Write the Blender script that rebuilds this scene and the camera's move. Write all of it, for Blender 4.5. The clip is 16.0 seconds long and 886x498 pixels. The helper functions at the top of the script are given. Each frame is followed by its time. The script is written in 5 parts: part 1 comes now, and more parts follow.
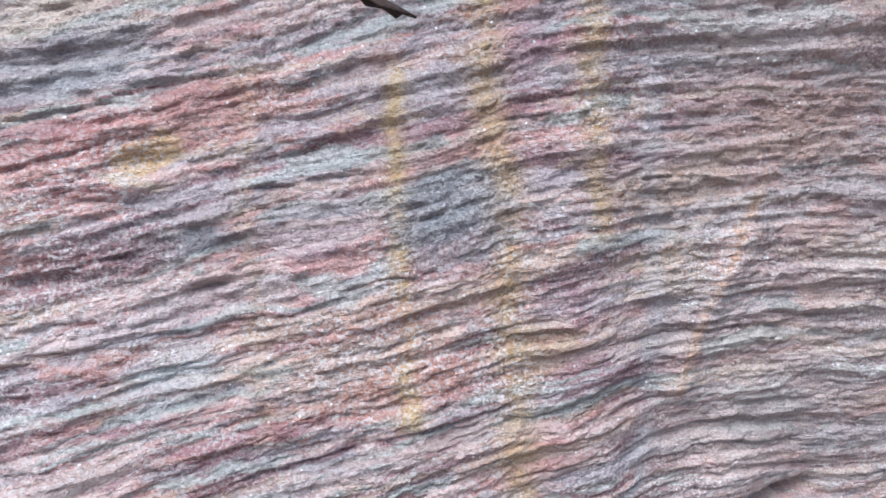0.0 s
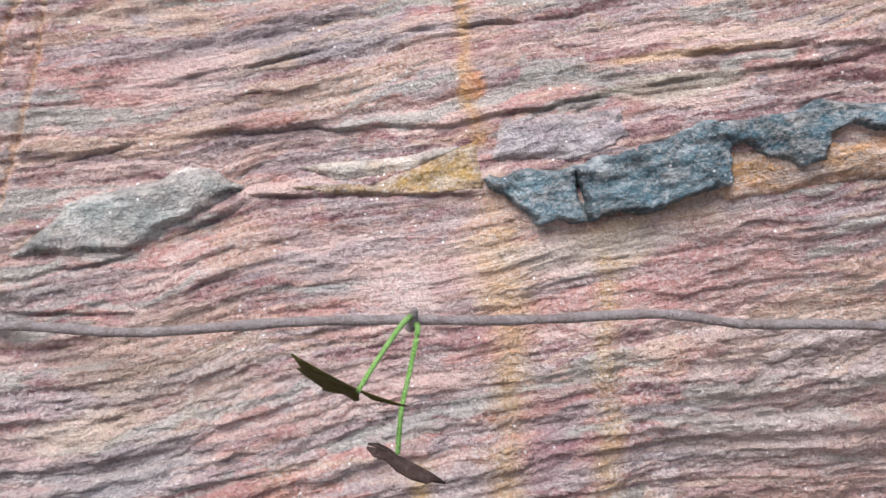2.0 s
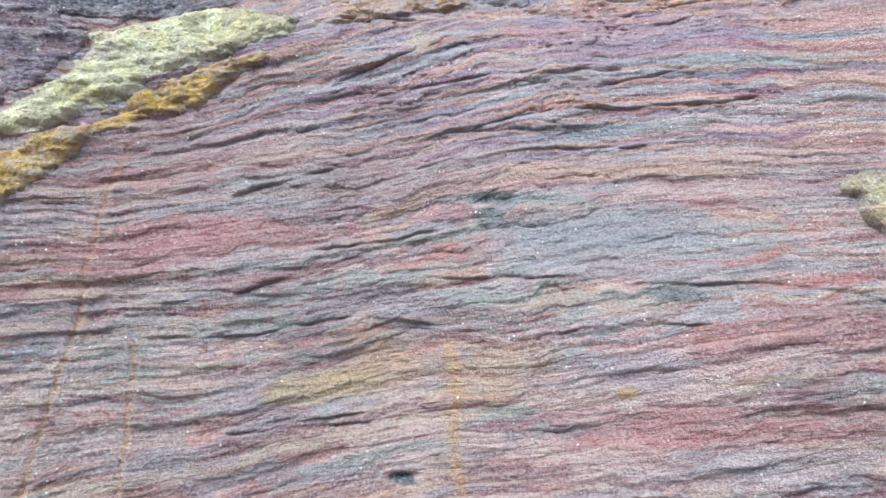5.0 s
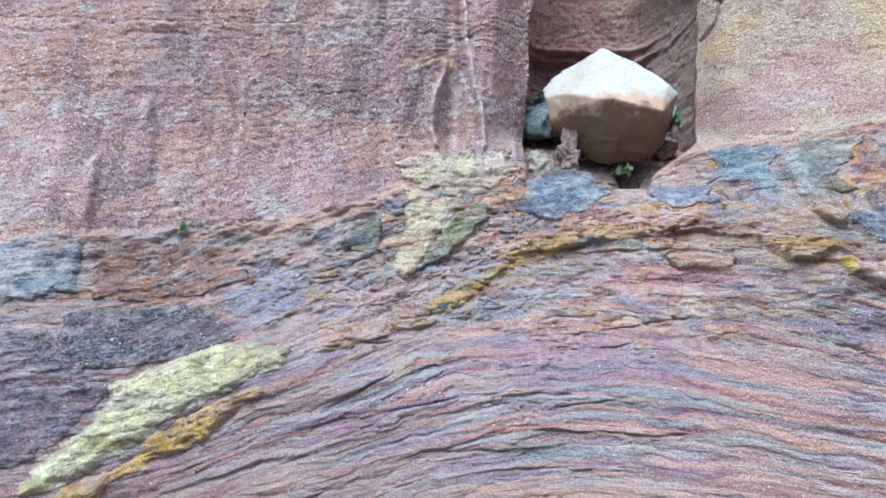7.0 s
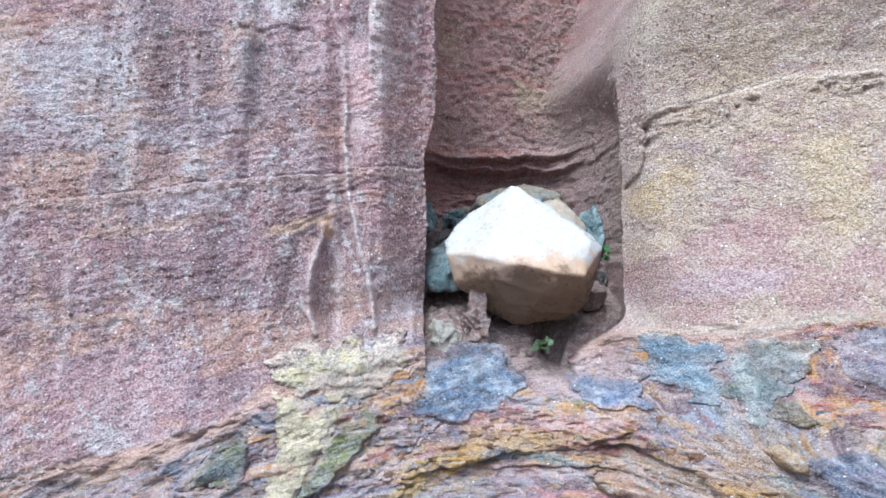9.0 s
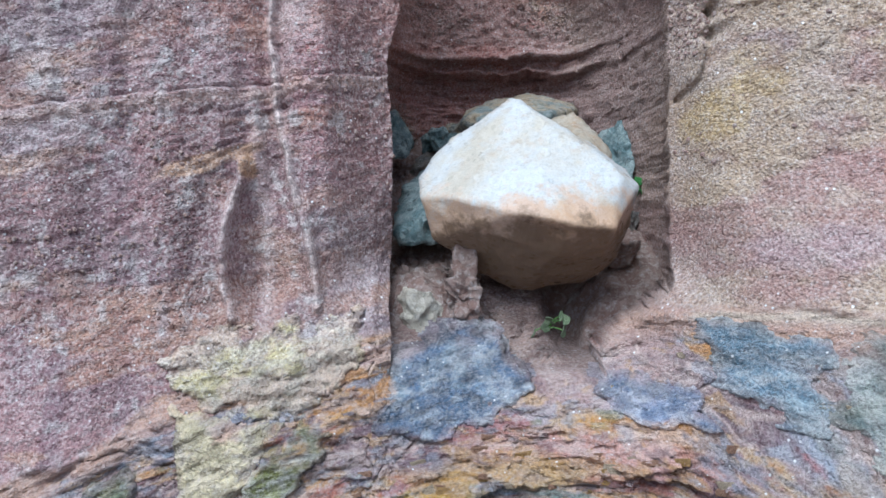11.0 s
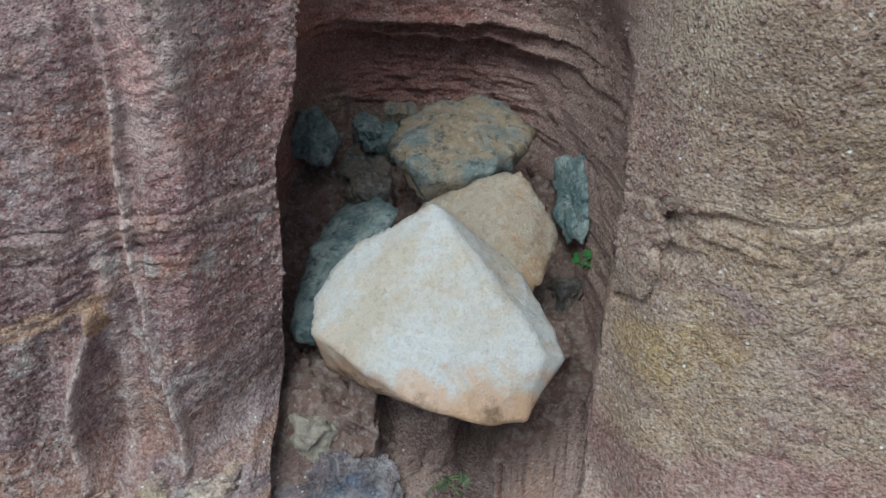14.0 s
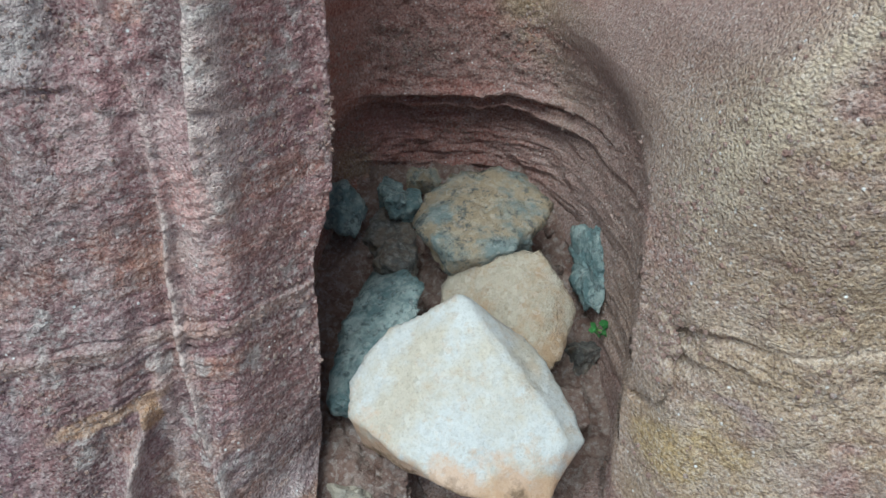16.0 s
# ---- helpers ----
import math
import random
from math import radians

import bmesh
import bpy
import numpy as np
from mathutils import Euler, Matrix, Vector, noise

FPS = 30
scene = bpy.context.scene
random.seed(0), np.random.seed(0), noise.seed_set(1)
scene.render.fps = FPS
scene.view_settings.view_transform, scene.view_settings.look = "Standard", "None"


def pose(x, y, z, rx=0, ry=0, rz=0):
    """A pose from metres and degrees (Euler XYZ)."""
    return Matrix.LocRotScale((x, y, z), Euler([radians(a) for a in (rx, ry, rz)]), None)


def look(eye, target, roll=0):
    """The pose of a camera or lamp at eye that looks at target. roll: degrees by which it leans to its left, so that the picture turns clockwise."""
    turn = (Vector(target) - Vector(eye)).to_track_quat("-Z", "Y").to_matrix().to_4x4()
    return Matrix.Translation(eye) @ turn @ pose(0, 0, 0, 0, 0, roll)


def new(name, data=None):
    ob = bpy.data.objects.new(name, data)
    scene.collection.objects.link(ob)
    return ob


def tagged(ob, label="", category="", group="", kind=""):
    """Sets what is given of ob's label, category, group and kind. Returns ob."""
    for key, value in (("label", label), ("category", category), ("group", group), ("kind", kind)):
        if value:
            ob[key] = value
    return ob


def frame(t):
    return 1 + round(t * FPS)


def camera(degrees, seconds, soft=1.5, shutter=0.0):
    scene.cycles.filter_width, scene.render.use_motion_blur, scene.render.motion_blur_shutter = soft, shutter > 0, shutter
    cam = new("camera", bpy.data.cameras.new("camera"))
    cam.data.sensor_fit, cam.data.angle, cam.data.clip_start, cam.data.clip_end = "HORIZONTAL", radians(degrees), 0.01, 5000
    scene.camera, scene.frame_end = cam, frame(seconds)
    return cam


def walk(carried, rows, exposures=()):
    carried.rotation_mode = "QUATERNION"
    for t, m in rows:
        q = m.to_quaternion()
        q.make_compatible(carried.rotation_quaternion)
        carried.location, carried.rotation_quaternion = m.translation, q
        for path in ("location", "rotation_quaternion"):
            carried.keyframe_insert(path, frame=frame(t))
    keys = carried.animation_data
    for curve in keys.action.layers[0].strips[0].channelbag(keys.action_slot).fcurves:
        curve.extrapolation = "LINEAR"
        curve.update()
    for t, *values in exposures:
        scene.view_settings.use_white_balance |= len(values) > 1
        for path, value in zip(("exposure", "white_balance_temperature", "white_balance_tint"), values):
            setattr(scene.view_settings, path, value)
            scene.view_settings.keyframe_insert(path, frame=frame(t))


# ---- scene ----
cam = camera(56.1, 16.0, soft=1.5)
PATH = [
    (0, (-0.002, 0.006, 0.773), (0.015, 1.99, 0.522), 0.5),
    (0.5, (-0.001, 0.001, 0.802), (-0.009, 1.988, 0.571), 1.0),
    (1, (-0.005, 0.001, 0.825), (-0.026, 1.99, 0.626), 2.0),
    (1.5, (-0.007, 0.005, 0.87), (-0.025, 1.997, 0.7), 2.6),
    (2, (-0.012, 0.0, 0.913), (-0.025, 1.996, 0.788), 2.9),
    (2.5, (-0.008, 0.003, 0.948), (-0.033, 2.0, 0.829), 2.8),
    (3, (-0.007, -0.002, 0.987), (-0.04, 1.996, 0.888), 2.6),
    (3.5, (-0.012, -0.009, 1.021), (-0.045, 1.991, 0.996), 3.0),
    (4, (-0.014, -0.021, 1.059), (-0.07, 1.978, 1.07), 3.7),
    (4.5, (-0.012, -0.034, 1.09), (-0.084, 1.964, 1.146), 4.2),
    (5, (-0.017, -0.048, 1.128), (-0.099, 1.948, 1.227), 4.2),
    (5.2, (-0.02, -0.053, 1.136), (-0.098, 1.941, 1.265), 4.2),
    (7.3, (-0.019, -0.139, 1.302), (-0.058, 1.847, 1.535), 3.3),
    (7.5, (-0.014, -0.142, 1.307), (-0.048, 1.843, 1.549), 3.2),
    (8, (0.006, -0.108, 1.325), (-0.024, 1.877, 1.568), 3.2),
    (8.5, (0.012, -0.075, 1.389), (0.014, 1.912, 1.62), 2.6),
    (9, (0.02, -0.036, 1.441), (0.083, 1.955, 1.621), 0.3),
    (9.2, (0.02, -0.015, 1.448), (0.105, 1.978, 1.595), -0.6),
    (11.3, (0.048, 0.143, 1.488), (0.109, 2.14, 1.396), -0.7),
    (11.5, (0.059, 0.157, 1.502), (0.114, 2.153, 1.379), -1.1),
    (12, (0.072, 0.184, 1.536), (0.117, 2.17, 1.308), -1.3),
    (12.5, (0.068, 0.197, 1.561), (0.113, 2.164, 1.203), -0.7),
    (13, (0.064, 0.226, 1.582), (0.132, 2.172, 1.124), 0.3),
    (13.5, (0.059, 0.238, 1.639), (0.129, 2.142, 1.032), 1.8),
    (14, (0.082, 0.228, 1.666), (0.147, 2.05, 0.845), 3.7),
    (14.5, (0.078, 0.222, 1.706), (0.14, 1.989, 0.771), 4.8),
    (15, (0.081, 0.22, 1.715), (0.148, 1.969, 0.747), 4.9),
    (15.5, (0.077, 0.227, 1.717), (0.128, 1.981, 0.758), 4.0),
    (16, (0.072, 0.227, 1.721), (0.115, 2.025, 0.846), 2.7),
]
walk(cam, [(t, look(eye, target, roll)) for t, eye, target, roll in PATH],
     [(0, 0.12, 5600, 3), (0.5, 0.14, 5600, 5), (1.0, 0.14, 6350, 9), (1.5, 0.12, 6450, 10), (2.5, -0.06, 6600, 11), (3.0, -0.16, 6600, 11), (3.5, -0.14, 6750, 11), (4, -0.12, 6350, 6), (5, -0.12, 5700, 0), (7.5, -0.24, 5400, 1), (8.5, -0.16, 5350, 2), (9.2, -0.10, 5350, 3), (11.3, -0.52, 5450, 2), (11.5, -0.55, 5450, 2), (11.9, -0.99, 5600, 0),
      (12.2, -1.07, 5750, 0), (12.7, -1.16, 6000, -2), (13, -1.12, 6050, -2), (13.5, -0.62, 6000, -1), (14, -1.2, 5950, -2), (14.5, -0.48, 5800, -4), (15, -0.56, 5700, -4), (15.4, -0.95, 5750, -6), (16, -0.83, 5850, -6)])
# ---- world, sun ----
world = bpy.data.worlds.new("overcast_sky")
scene.world = world
world.use_nodes = True
wn = world.node_tree.nodes
sky = wn.new("ShaderNodeTexSky")
sky.sky_type, sky.sun_disc = "NISHITA", False
sky.sun_elevation, sky.sun_rotation, sky.dust_density = radians(51), radians(203), 3.0
sky.air_density = 0.6
world.node_tree.links.new(sky.outputs[0], wn["Background"].inputs[0])
wn["Background"].inputs[1].default_value = 0.20
sun = new("sun", bpy.data.lights.new("sun", "SUN"))
sun.data.energy, sun.data.angle, sun.data.color = 5.0, radians(38), (1.0, 0.97, 0.94)
sun.matrix_world = look((-0.85, -1.6, 3.28), (0, 0.4, 0.6))

# ---- noise on arrays ----


def lattice(i, j, seed):
    h = i.astype(np.int64) * 374761393 + j.astype(np.int64) * 668265263 + seed * 1442695041
    h = (h ^ (h >> 13)) * 1274126177 & 0x7FFFFFFF
    return ((h ^ (h >> 16)) & 0xFFFF) / 32767.5 - 1.0


def vnoise(u, v, seed=0):
    """Smooth noise; the lattice is worked out once for the stretch that is asked for."""
    shape = np.broadcast_shapes(np.shape(u), np.shape(v))
    if not math.prod(shape):
        return np.zeros(shape)
    fu, fv = np.floor(u), np.floor(v)
    f, g = np.asarray(u - fu, np.float32), np.asarray(v - fv, np.float32)
    f, g = f * f * (3 - 2 * f), g * g * (3 - 2 * g)
    i0, j0 = int(fu.min()), int(fv.min())
    ni, nj = int(fu.max()) - i0 + 2, int(fv.max()) - j0 + 2
    if ni * nj > 4 * math.prod(shape) + 4096:
        i, j = fu, fv
        a, b, c, d = (lattice(i + p, j + q, seed) for p, q in ((0, 0), (1, 0), (0, 1), (1, 1)))
    else:
        net = lattice(np.arange(i0, i0 + ni)[:, None], np.arange(j0, j0 + nj)[None, :], seed).astype(np.float32).ravel()
        k = ((fu - i0) * nj + (fv - j0)).astype(np.int32)
        a, b, c, d = net[k], net[k + nj], net[k + 1], net[k + nj + 1]
    low, high = a + (b - a) * f, c + (d - c) * f
    return low + (high - low) * g


def fbm(u, v, octaves=4, seed=0, gain=0.55):
    total, amp, norm = 0.0, 1.0, 0.0
    for k in range(octaves):
        total = total + amp * vnoise(u * 2.03 ** k + 17.3 * k, v * 2.03 ** k + 9.1 * k, seed + k)
        norm += amp
        amp *= gain
    return total / norm * 1.5


def smooth(v, a, b):
    t = np.clip((v - a) / (b - a), 0, 1)
    return t * t * (3 - 2 * t)


def mix(a, b, f):
    return a + (np.asarray(b) - a) * f[..., None]


def line_distance(x, z, points):
    """Distance of the points (x, z) to a polyline."""
    best = np.full(x.shape, 9.0)
    for (ax, az), (bx, bz) in zip(points, points[1:]):
        dx, dz = bx - ax, bz - az
        t = np.clip(((x - ax) * dx + (z - az) * dz) / (dx * dx + dz * dz), 0, 1)
        best = np.minimum(best, np.hypot(x - ax - t * dx, z - az - t * dz))
    return best


def inside_by(x, z, points):
    """Signed distance to the outline of a polygon, positive inside."""
    inside = np.zeros(x.shape, bool)
    for (ax, az), (bx, bz) in zip(points, points[1:] + points[:1]):
        cross = ((az > z) != (bz > z)) & (x < (bx - ax) * (z - az) / (bz - az + 1e-12) + ax)
        inside ^= cross
    d = line_distance(x, z, points + points[:1])
    return np.where(inside, d, -d)


# ---- materials ----


def node_material(name):
    m = bpy.data.materials.new(name)
    m.use_nodes = True
    return m, m.node_tree.nodes, m.node_tree.links, m.node_tree.nodes["Principled BSDF"]


def mix_node(n, l, fac, a, b, blend="MIX"):
    k = n.new("ShaderNodeMix")
    k.data_type, k.blend_type = "RGBA", blend
    for socket, value in ((k.inputs[0], fac), (k.inputs[6], a), (k.inputs[7], b)):
        if hasattr(value, "is_output"):
            l.new(value, socket)
        else:
            socket.default_value = value
    return k.outputs[2]


def ramp_node(n, l, value, low, high, to_low=0.0, to_high=1.0):
    k = n.new("ShaderNodeMapRange")
    k.inputs[1].default_value, k.inputs[2].default_value = low, high
    k.inputs[3].default_value, k.inputs[4].default_value = to_low, to_high
    l.new(value, k.inputs[0])
    return k.outputs[0]


def noise_node(n, l, coord, scale, detail=3.0, rough=0.6):
    k = n.new("ShaderNodeTexNoise")
    k.inputs["Scale"].default_value, k.inputs["Detail"].default_value, k.inputs["Roughness"].default_value = scale, detail, rough
    l.new(coord, k.inputs["Vector"])
    return k.outputs[0]


def scaled(n, l, coord, sx, sy, sz):
    k = n.new("ShaderNodeMapping")
    k.inputs["Scale"].default_value = (sx, sy, sz)
    l.new(coord, k.inputs[0])
    return k.outputs[0]


def rock_material():
    """Bedded rock: the colour of the beds, with fine laminae, sand grain, pale dust and pits on top."""
    m, n, l, p = node_material("bedded_rock")
    tint, bed, amount = n.new("ShaderNodeAttribute"), n.new("ShaderNodeAttribute"), n.new("ShaderNodeAttribute")
    tint.attribute_name, bed.attribute_name, amount.attribute_name = "tint", "bed", "finish"
    split = n.new("ShaderNodeSeparateXYZ")
    l.new(amount.outputs["Vector"], split.inputs[0])
    lam_amount, dust_amount, grain_amount = split.outputs
    pos = n.new("ShaderNodeTexCoord").outputs["Object"]
    lam = noise_node(n, l, scaled(n, l, bed.outputs["Vector"], 45, 620, 90), 1.0, 6.0, 0.72)
    lam_fine = noise_node(n, l, scaled(n, l, bed.outputs["Vector"], 190, 1300, 200), 1.0, 4.0, 0.7)
    grain = noise_node(n, l, pos, 700, 3.0, 0.7)
    mottle = noise_node(n, l, pos, 120, 6.0, 0.7)

    def times(a, b):
        k = n.new("ShaderNodeMath")
        k.operation = "MULTIPLY"
        for socket, value in zip(k.inputs, (a, b)):
            if hasattr(value, "is_output"):
                l.new(value, socket)
            else:
                socket.default_value = value
        return k.outputs[0]

    dark = mix_node(n, l, 1.0, tint.outputs["Color"], (0.42, 0.38, 0.40, 1), "MULTIPLY")
    pale = mix_node(n, l, 0.45, tint.outputs["Color"], (0.72, 0.68, 0.67, 1))
    c = mix_node(n, l, times(ramp_node(n, l, lam, 0.50, 0.29, 0.0, 1.0), lam_amount), tint.outputs["Color"], dark)
    c = mix_node(n, l, times(ramp_node(n, l, lam_fine, 0.50, 0.72), lam_amount), c, pale)
    c = mix_node(n, l, ramp_node(n, l, mottle, 0.48, 0.74, 0.0, 0.35), c, pale)
    # single sand grains, each with its own tone and height
    sand = n.new("ShaderNodeTexVoronoi")
    sand.inputs["Scale"].default_value = 880
    l.new(pos, sand.inputs["Vector"])
    sand_lot = n.new("ShaderNodeSeparateColor")
    l.new(sand.outputs["Color"], sand_lot.inputs[0])
    sandy = ramp_node(n, l, grain_amount, 0.0, 1.0, 0.40, 1.0)
    c = mix_node(n, l, times(ramp_node(n, l, sand_lot.outputs[0], 0.68, 0.95, 0.0, 0.75), sandy), c, pale)
    c = mix_node(n, l, times(ramp_node(n, l, sand_lot.outputs[1], 0.70, 0.98, 0.0, 0.60), sandy), c, dark)
    knobs = times(times(ramp_node(n, l, sand.outputs["Distance"], 0.10, 0.75, 1.0, 0.0), ramp_node(n, l, sand_lot.outputs[2], 0.0, 1.0, 0.25, 1.0)), sandy)
    c = mix_node(n, l, times(ramp_node(n, l, grain, 0.53, 0.36, 0.0, 0.95), ramp_node(n, l, grain_amount, 0.0, 1.0, 0.5, 0.75)), c, dark)
    c = mix_node(n, l, times(ramp_node(n, l, grain, 0.54, 0.68, 0.0, 0.8), ramp_node(n, l, grain_amount, 0.0, 1.0, 0.22, 0.45)), c, pale)
    # pale dust lies in grains and patches
    dust_fine = noise_node(n, l, pos, 520, 3.0, 0.65)
    dust_patch = noise_node(n, l, pos, 24, 5.0, 0.65)
    dust = times(times(ramp_node(n, l, dust_fine, 0.47, 0.60), ramp_node(n, l, dust_patch, 0.36, 0.62)), dust_amount)
    c = mix_node(n, l, dust, c, (0.66, 0.62, 0.62, 1))
    # glinting flakes of mica and quartz grains
    cells = n.new("ShaderNodeTexVoronoi")
    cells.inputs["Scale"].default_value = 420
    l.new(pos, cells.inputs["Vector"])
    lot = n.new("ShaderNodeSeparateColor")
    l.new(cells.outputs["Color"], lot.inputs[0])
    flake = times(ramp_node(n, l, cells.outputs["Distance"], 0.30, 0.18), ramp_node(n, l, lot.outputs[0], 0.91, 0.95))
    flake = times(flake, ramp_node(n, l, noise_node(n, l, pos, 40, 3.0), 0.42, 0.58))
    c = mix_node(n, l, flake, c, (0.85, 0.86, 0.88, 1))
    l.new(c, p.inputs["Base Color"])
    l.new(ramp_node(n, l, flake, 0.0, 1.0, 0.85, 0.4), p.inputs["Roughness"])
    p.inputs["Specular IOR Level"].default_value = 0.3
    add = n.new("ShaderNodeMath")
    add.operation = "MULTIPLY_ADD"
    l.new(lam, add.inputs[0])
    l.new(ramp_node(n, l, lam_amount, 0.0, 1.0, 0.0, 1.30), add.inputs[1])
    l.new(times(grain, ramp_node(n, l, grain_amount, 0.0, 1.0, 1.0, 0.50)), add.inputs[2])
    more = n.new("ShaderNodeMath")
    more.operation = "ADD"
    l.new(add.outputs[0], more.inputs[0])
    lumps = n.new("ShaderNodeMath")
    lumps.operation = "MULTIPLY_ADD"
    l.new(knobs, lumps.inputs[0])
    lumps.inputs[1].default_value = 0.25
    l.new(times(mottle, ramp_node(n, l, grain_amount, 0.0, 1.0, 1.0, 0.35)), lumps.inputs[2])
    l.new(lumps.outputs[0], more.inputs[1])
    bump = n.new("ShaderNodeBump")
    bump.inputs["Strength"].default_value, bump.inputs["Distance"].default_value = 1.0, 0.0026
    l.new(more.outputs[0], bump.inputs["Height"])
    l.new(bump.outputs[0], p.inputs["Normal"])
    return m


ROCK = rock_material()


def mineral_material(name, base, second, spots, rough=0.6, scale=60.0, spot_amount=0.5, crystal=0.35):
    """A broken stone: two colours in patches, spots, and crystal grains of differing tone and height."""
    m, n, l, p = node_material(name)
    pos = n.new("ShaderNodeTexCoord").outputs["Object"]
    a = noise_node(n, l, pos, scale, 6.0, 0.68)
    b = noise_node(n, l, pos, scale * 3.4, 6.0, 0.78)
    g = noise_node(n, l, pos, 900, 3.0, 0.7)
    c = mix_node(n, l, ramp_node(n, l, a, 0.44, 0.58), (*base, 1), (*second, 1))
    c = mix_node(n, l, ramp_node(n, l, b, 0.53, 0.61, 0.0, spot_amount), c, (*spots, 1))
    dark = mix_node(n, l, 1.0, c, (0.62, 0.61, 0.60, 1), "MULTIPLY")
    light = mix_node(n, l, 0.55, c, (0.80, 0.80, 0.79, 1))
    cells = n.new("ShaderNodeTexVoronoi")
    cells.inputs["Scale"].default_value = 420
    l.new(pos, cells.inputs["Vector"])
    lot = n.new("ShaderNodeSeparateColor")
    l.new(cells.outputs["Color"], lot.inputs[0])
    c = mix_node(n, l, ramp_node(n, l, lot.outputs[0], 0.55, 1.0, 0.0, crystal), c, light)
    c = mix_node(n, l, ramp_node(n, l, lot.outputs[1], 0.60, 1.0, 0.0, crystal), c, dark)
    c = mix_node(n, l, ramp_node(n, l, g, 0.5, 0.3, 0.0, 0.6), c, dark)
    l.new(c, p.inputs["Base Color"])
    l.new(ramp_node(n, l, lot.outputs[2], 0.0, 1.0, max(rough - 0.25, 0.2), min(rough + 0.15, 1.0)), p.inputs["Roughness"])
    add = n.new("ShaderNodeMath")
    add.operation = "ADD"
    l.new(b, add.inputs[0])
    l.new(ramp_node(n, l, g, 0.2, 0.8, 0.0, 0.5), add.inputs[1])
    facet = n.new("ShaderNodeMath")
    facet.operation = "MULTIPLY_ADD"
    l.new(lot.outputs[1], facet.inputs[0])
    facet.inputs[1].default_value = crystal * 0.5
    l.new(add.outputs[0], facet.inputs[2])
    bump = n.new("ShaderNodeBump")
    bump.inputs["Strength"].default_value, bump.inputs["Distance"].default_value = 0.9, 0.0020
    l.new(facet.outputs[0], bump.inputs["Height"])
    l.new(bump.outputs[0], p.inputs["Normal"])
    return m


def quartz_material():
    """Milky quartz with a rusty rim and a soil-stained underside, whose colour is darkened to hold its shade as well.
    """
    m = mineral_material("white_quartz", (0.53, 0.555, 0.57), (0.50, 0.465, 0.40), (0.46, 0.36, 0.27), 0.5, 26.0, 0.45, 0.22)
    n, l, p = m.node_tree.nodes, m.node_tree.links, m.node_tree.nodes["Principled BSDF"]
    clean = p.inputs["Base Color"].links[0].from_socket
    pos = n.new("ShaderNodeTexCoord").outputs["Object"]
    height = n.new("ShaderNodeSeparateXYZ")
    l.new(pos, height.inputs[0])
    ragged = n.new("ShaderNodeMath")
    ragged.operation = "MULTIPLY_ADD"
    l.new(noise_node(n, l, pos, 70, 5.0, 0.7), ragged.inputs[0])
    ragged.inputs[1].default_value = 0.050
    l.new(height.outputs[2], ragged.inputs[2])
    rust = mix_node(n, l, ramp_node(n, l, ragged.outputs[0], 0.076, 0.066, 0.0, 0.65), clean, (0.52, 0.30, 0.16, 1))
    # the underside: soil stain, deepened in colour to stand for the shade there
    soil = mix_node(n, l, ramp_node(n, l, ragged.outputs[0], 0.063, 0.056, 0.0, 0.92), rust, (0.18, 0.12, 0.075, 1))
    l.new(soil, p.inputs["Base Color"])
    n["Bump"].inputs["Strength"].default_value = 0.4
    return m


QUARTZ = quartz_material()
CREAM = mineral_material("cream_stone", (0.50, 0.45, 0.37), (0.46, 0.33, 0.22), (0.36, 0.24, 0.15), 0.6, 36.0, 0.45)
TAN_STONE = mineral_material("lichen_stone", (0.38, 0.31, 0.22), (0.21, 0.27, 0.275), (0.07, 0.09, 0.10), 0.75, 40.0, 0.85)
BLUE_STONE = mineral_material("blue_grey_stone", (0.155, 0.245, 0.265), (0.38, 0.48, 0.49), (0.06, 0.09, 0.10), 0.65, 60.0, 0.8)
DARK_STONE = mineral_material("dark_stone", (0.13, 0.13, 0.13), (0.20, 0.16, 0.13), (0.32, 0.32, 0.30), 0.7, 90.0, 0.6)
SOIL = mineral_material("reddish_soil", (0.21, 0.13, 0.11), (0.29, 0.21, 0.185), (0.46, 0.43, 0.42), 0.95, 90.0, 0.6)
EARTH = mineral_material("dusty_earth", (0.12, 0.095, 0.075), (0.16, 0.13, 0.11), (0.22, 0.20, 0.18), 0.95, 9.0, 0.5)
STEM = mineral_material("dry_bark", (0.25, 0.225, 0.235), (0.18, 0.15, 0.155), (0.36, 0.35, 0.36), 0.8, 160.0, 0.6, 0.06)
GREEN = mineral_material("green_stalk", (0.16, 0.36, 0.08), (0.20, 0.40, 0.11), (0.26, 0.44, 0.16), 0.5, 120.0, 0.3, 0.06)
LEAF = mineral_material("dull_leaf", (0.085, 0.080, 0.022), (0.062, 0.055, 0.016), (0.10, 0.085, 0.030), 0.95, 150.0, 0.4, 0.06)
BROWN_LEAF = mineral_material("brown_leaf", (0.075, 0.052, 0.045), (0.055, 0.036, 0.035), (0.10, 0.075, 0.060), 0.95, 150.0, 0.4, 0.06)
for m in (LEAF, BROWN_LEAF):
    m.node_tree.nodes["Principled BSDF"].inputs["Specular IOR Level"].default_value = 0.1
PALE_STONE = mineral_material("pale_stone", (0.44, 0.41, 0.35), (0.50, 0.45, 0.38), (0.16, 0.15, 0.13), 0.7, 70.0, 0.5)
DULL_SPROUT = mineral_material("dusty_leaf", (0.13, 0.19, 0.10), (0.18, 0.24, 0.14), (0.24, 0.27, 0.20), 0.7, 200.0, 0.4, 0.06)
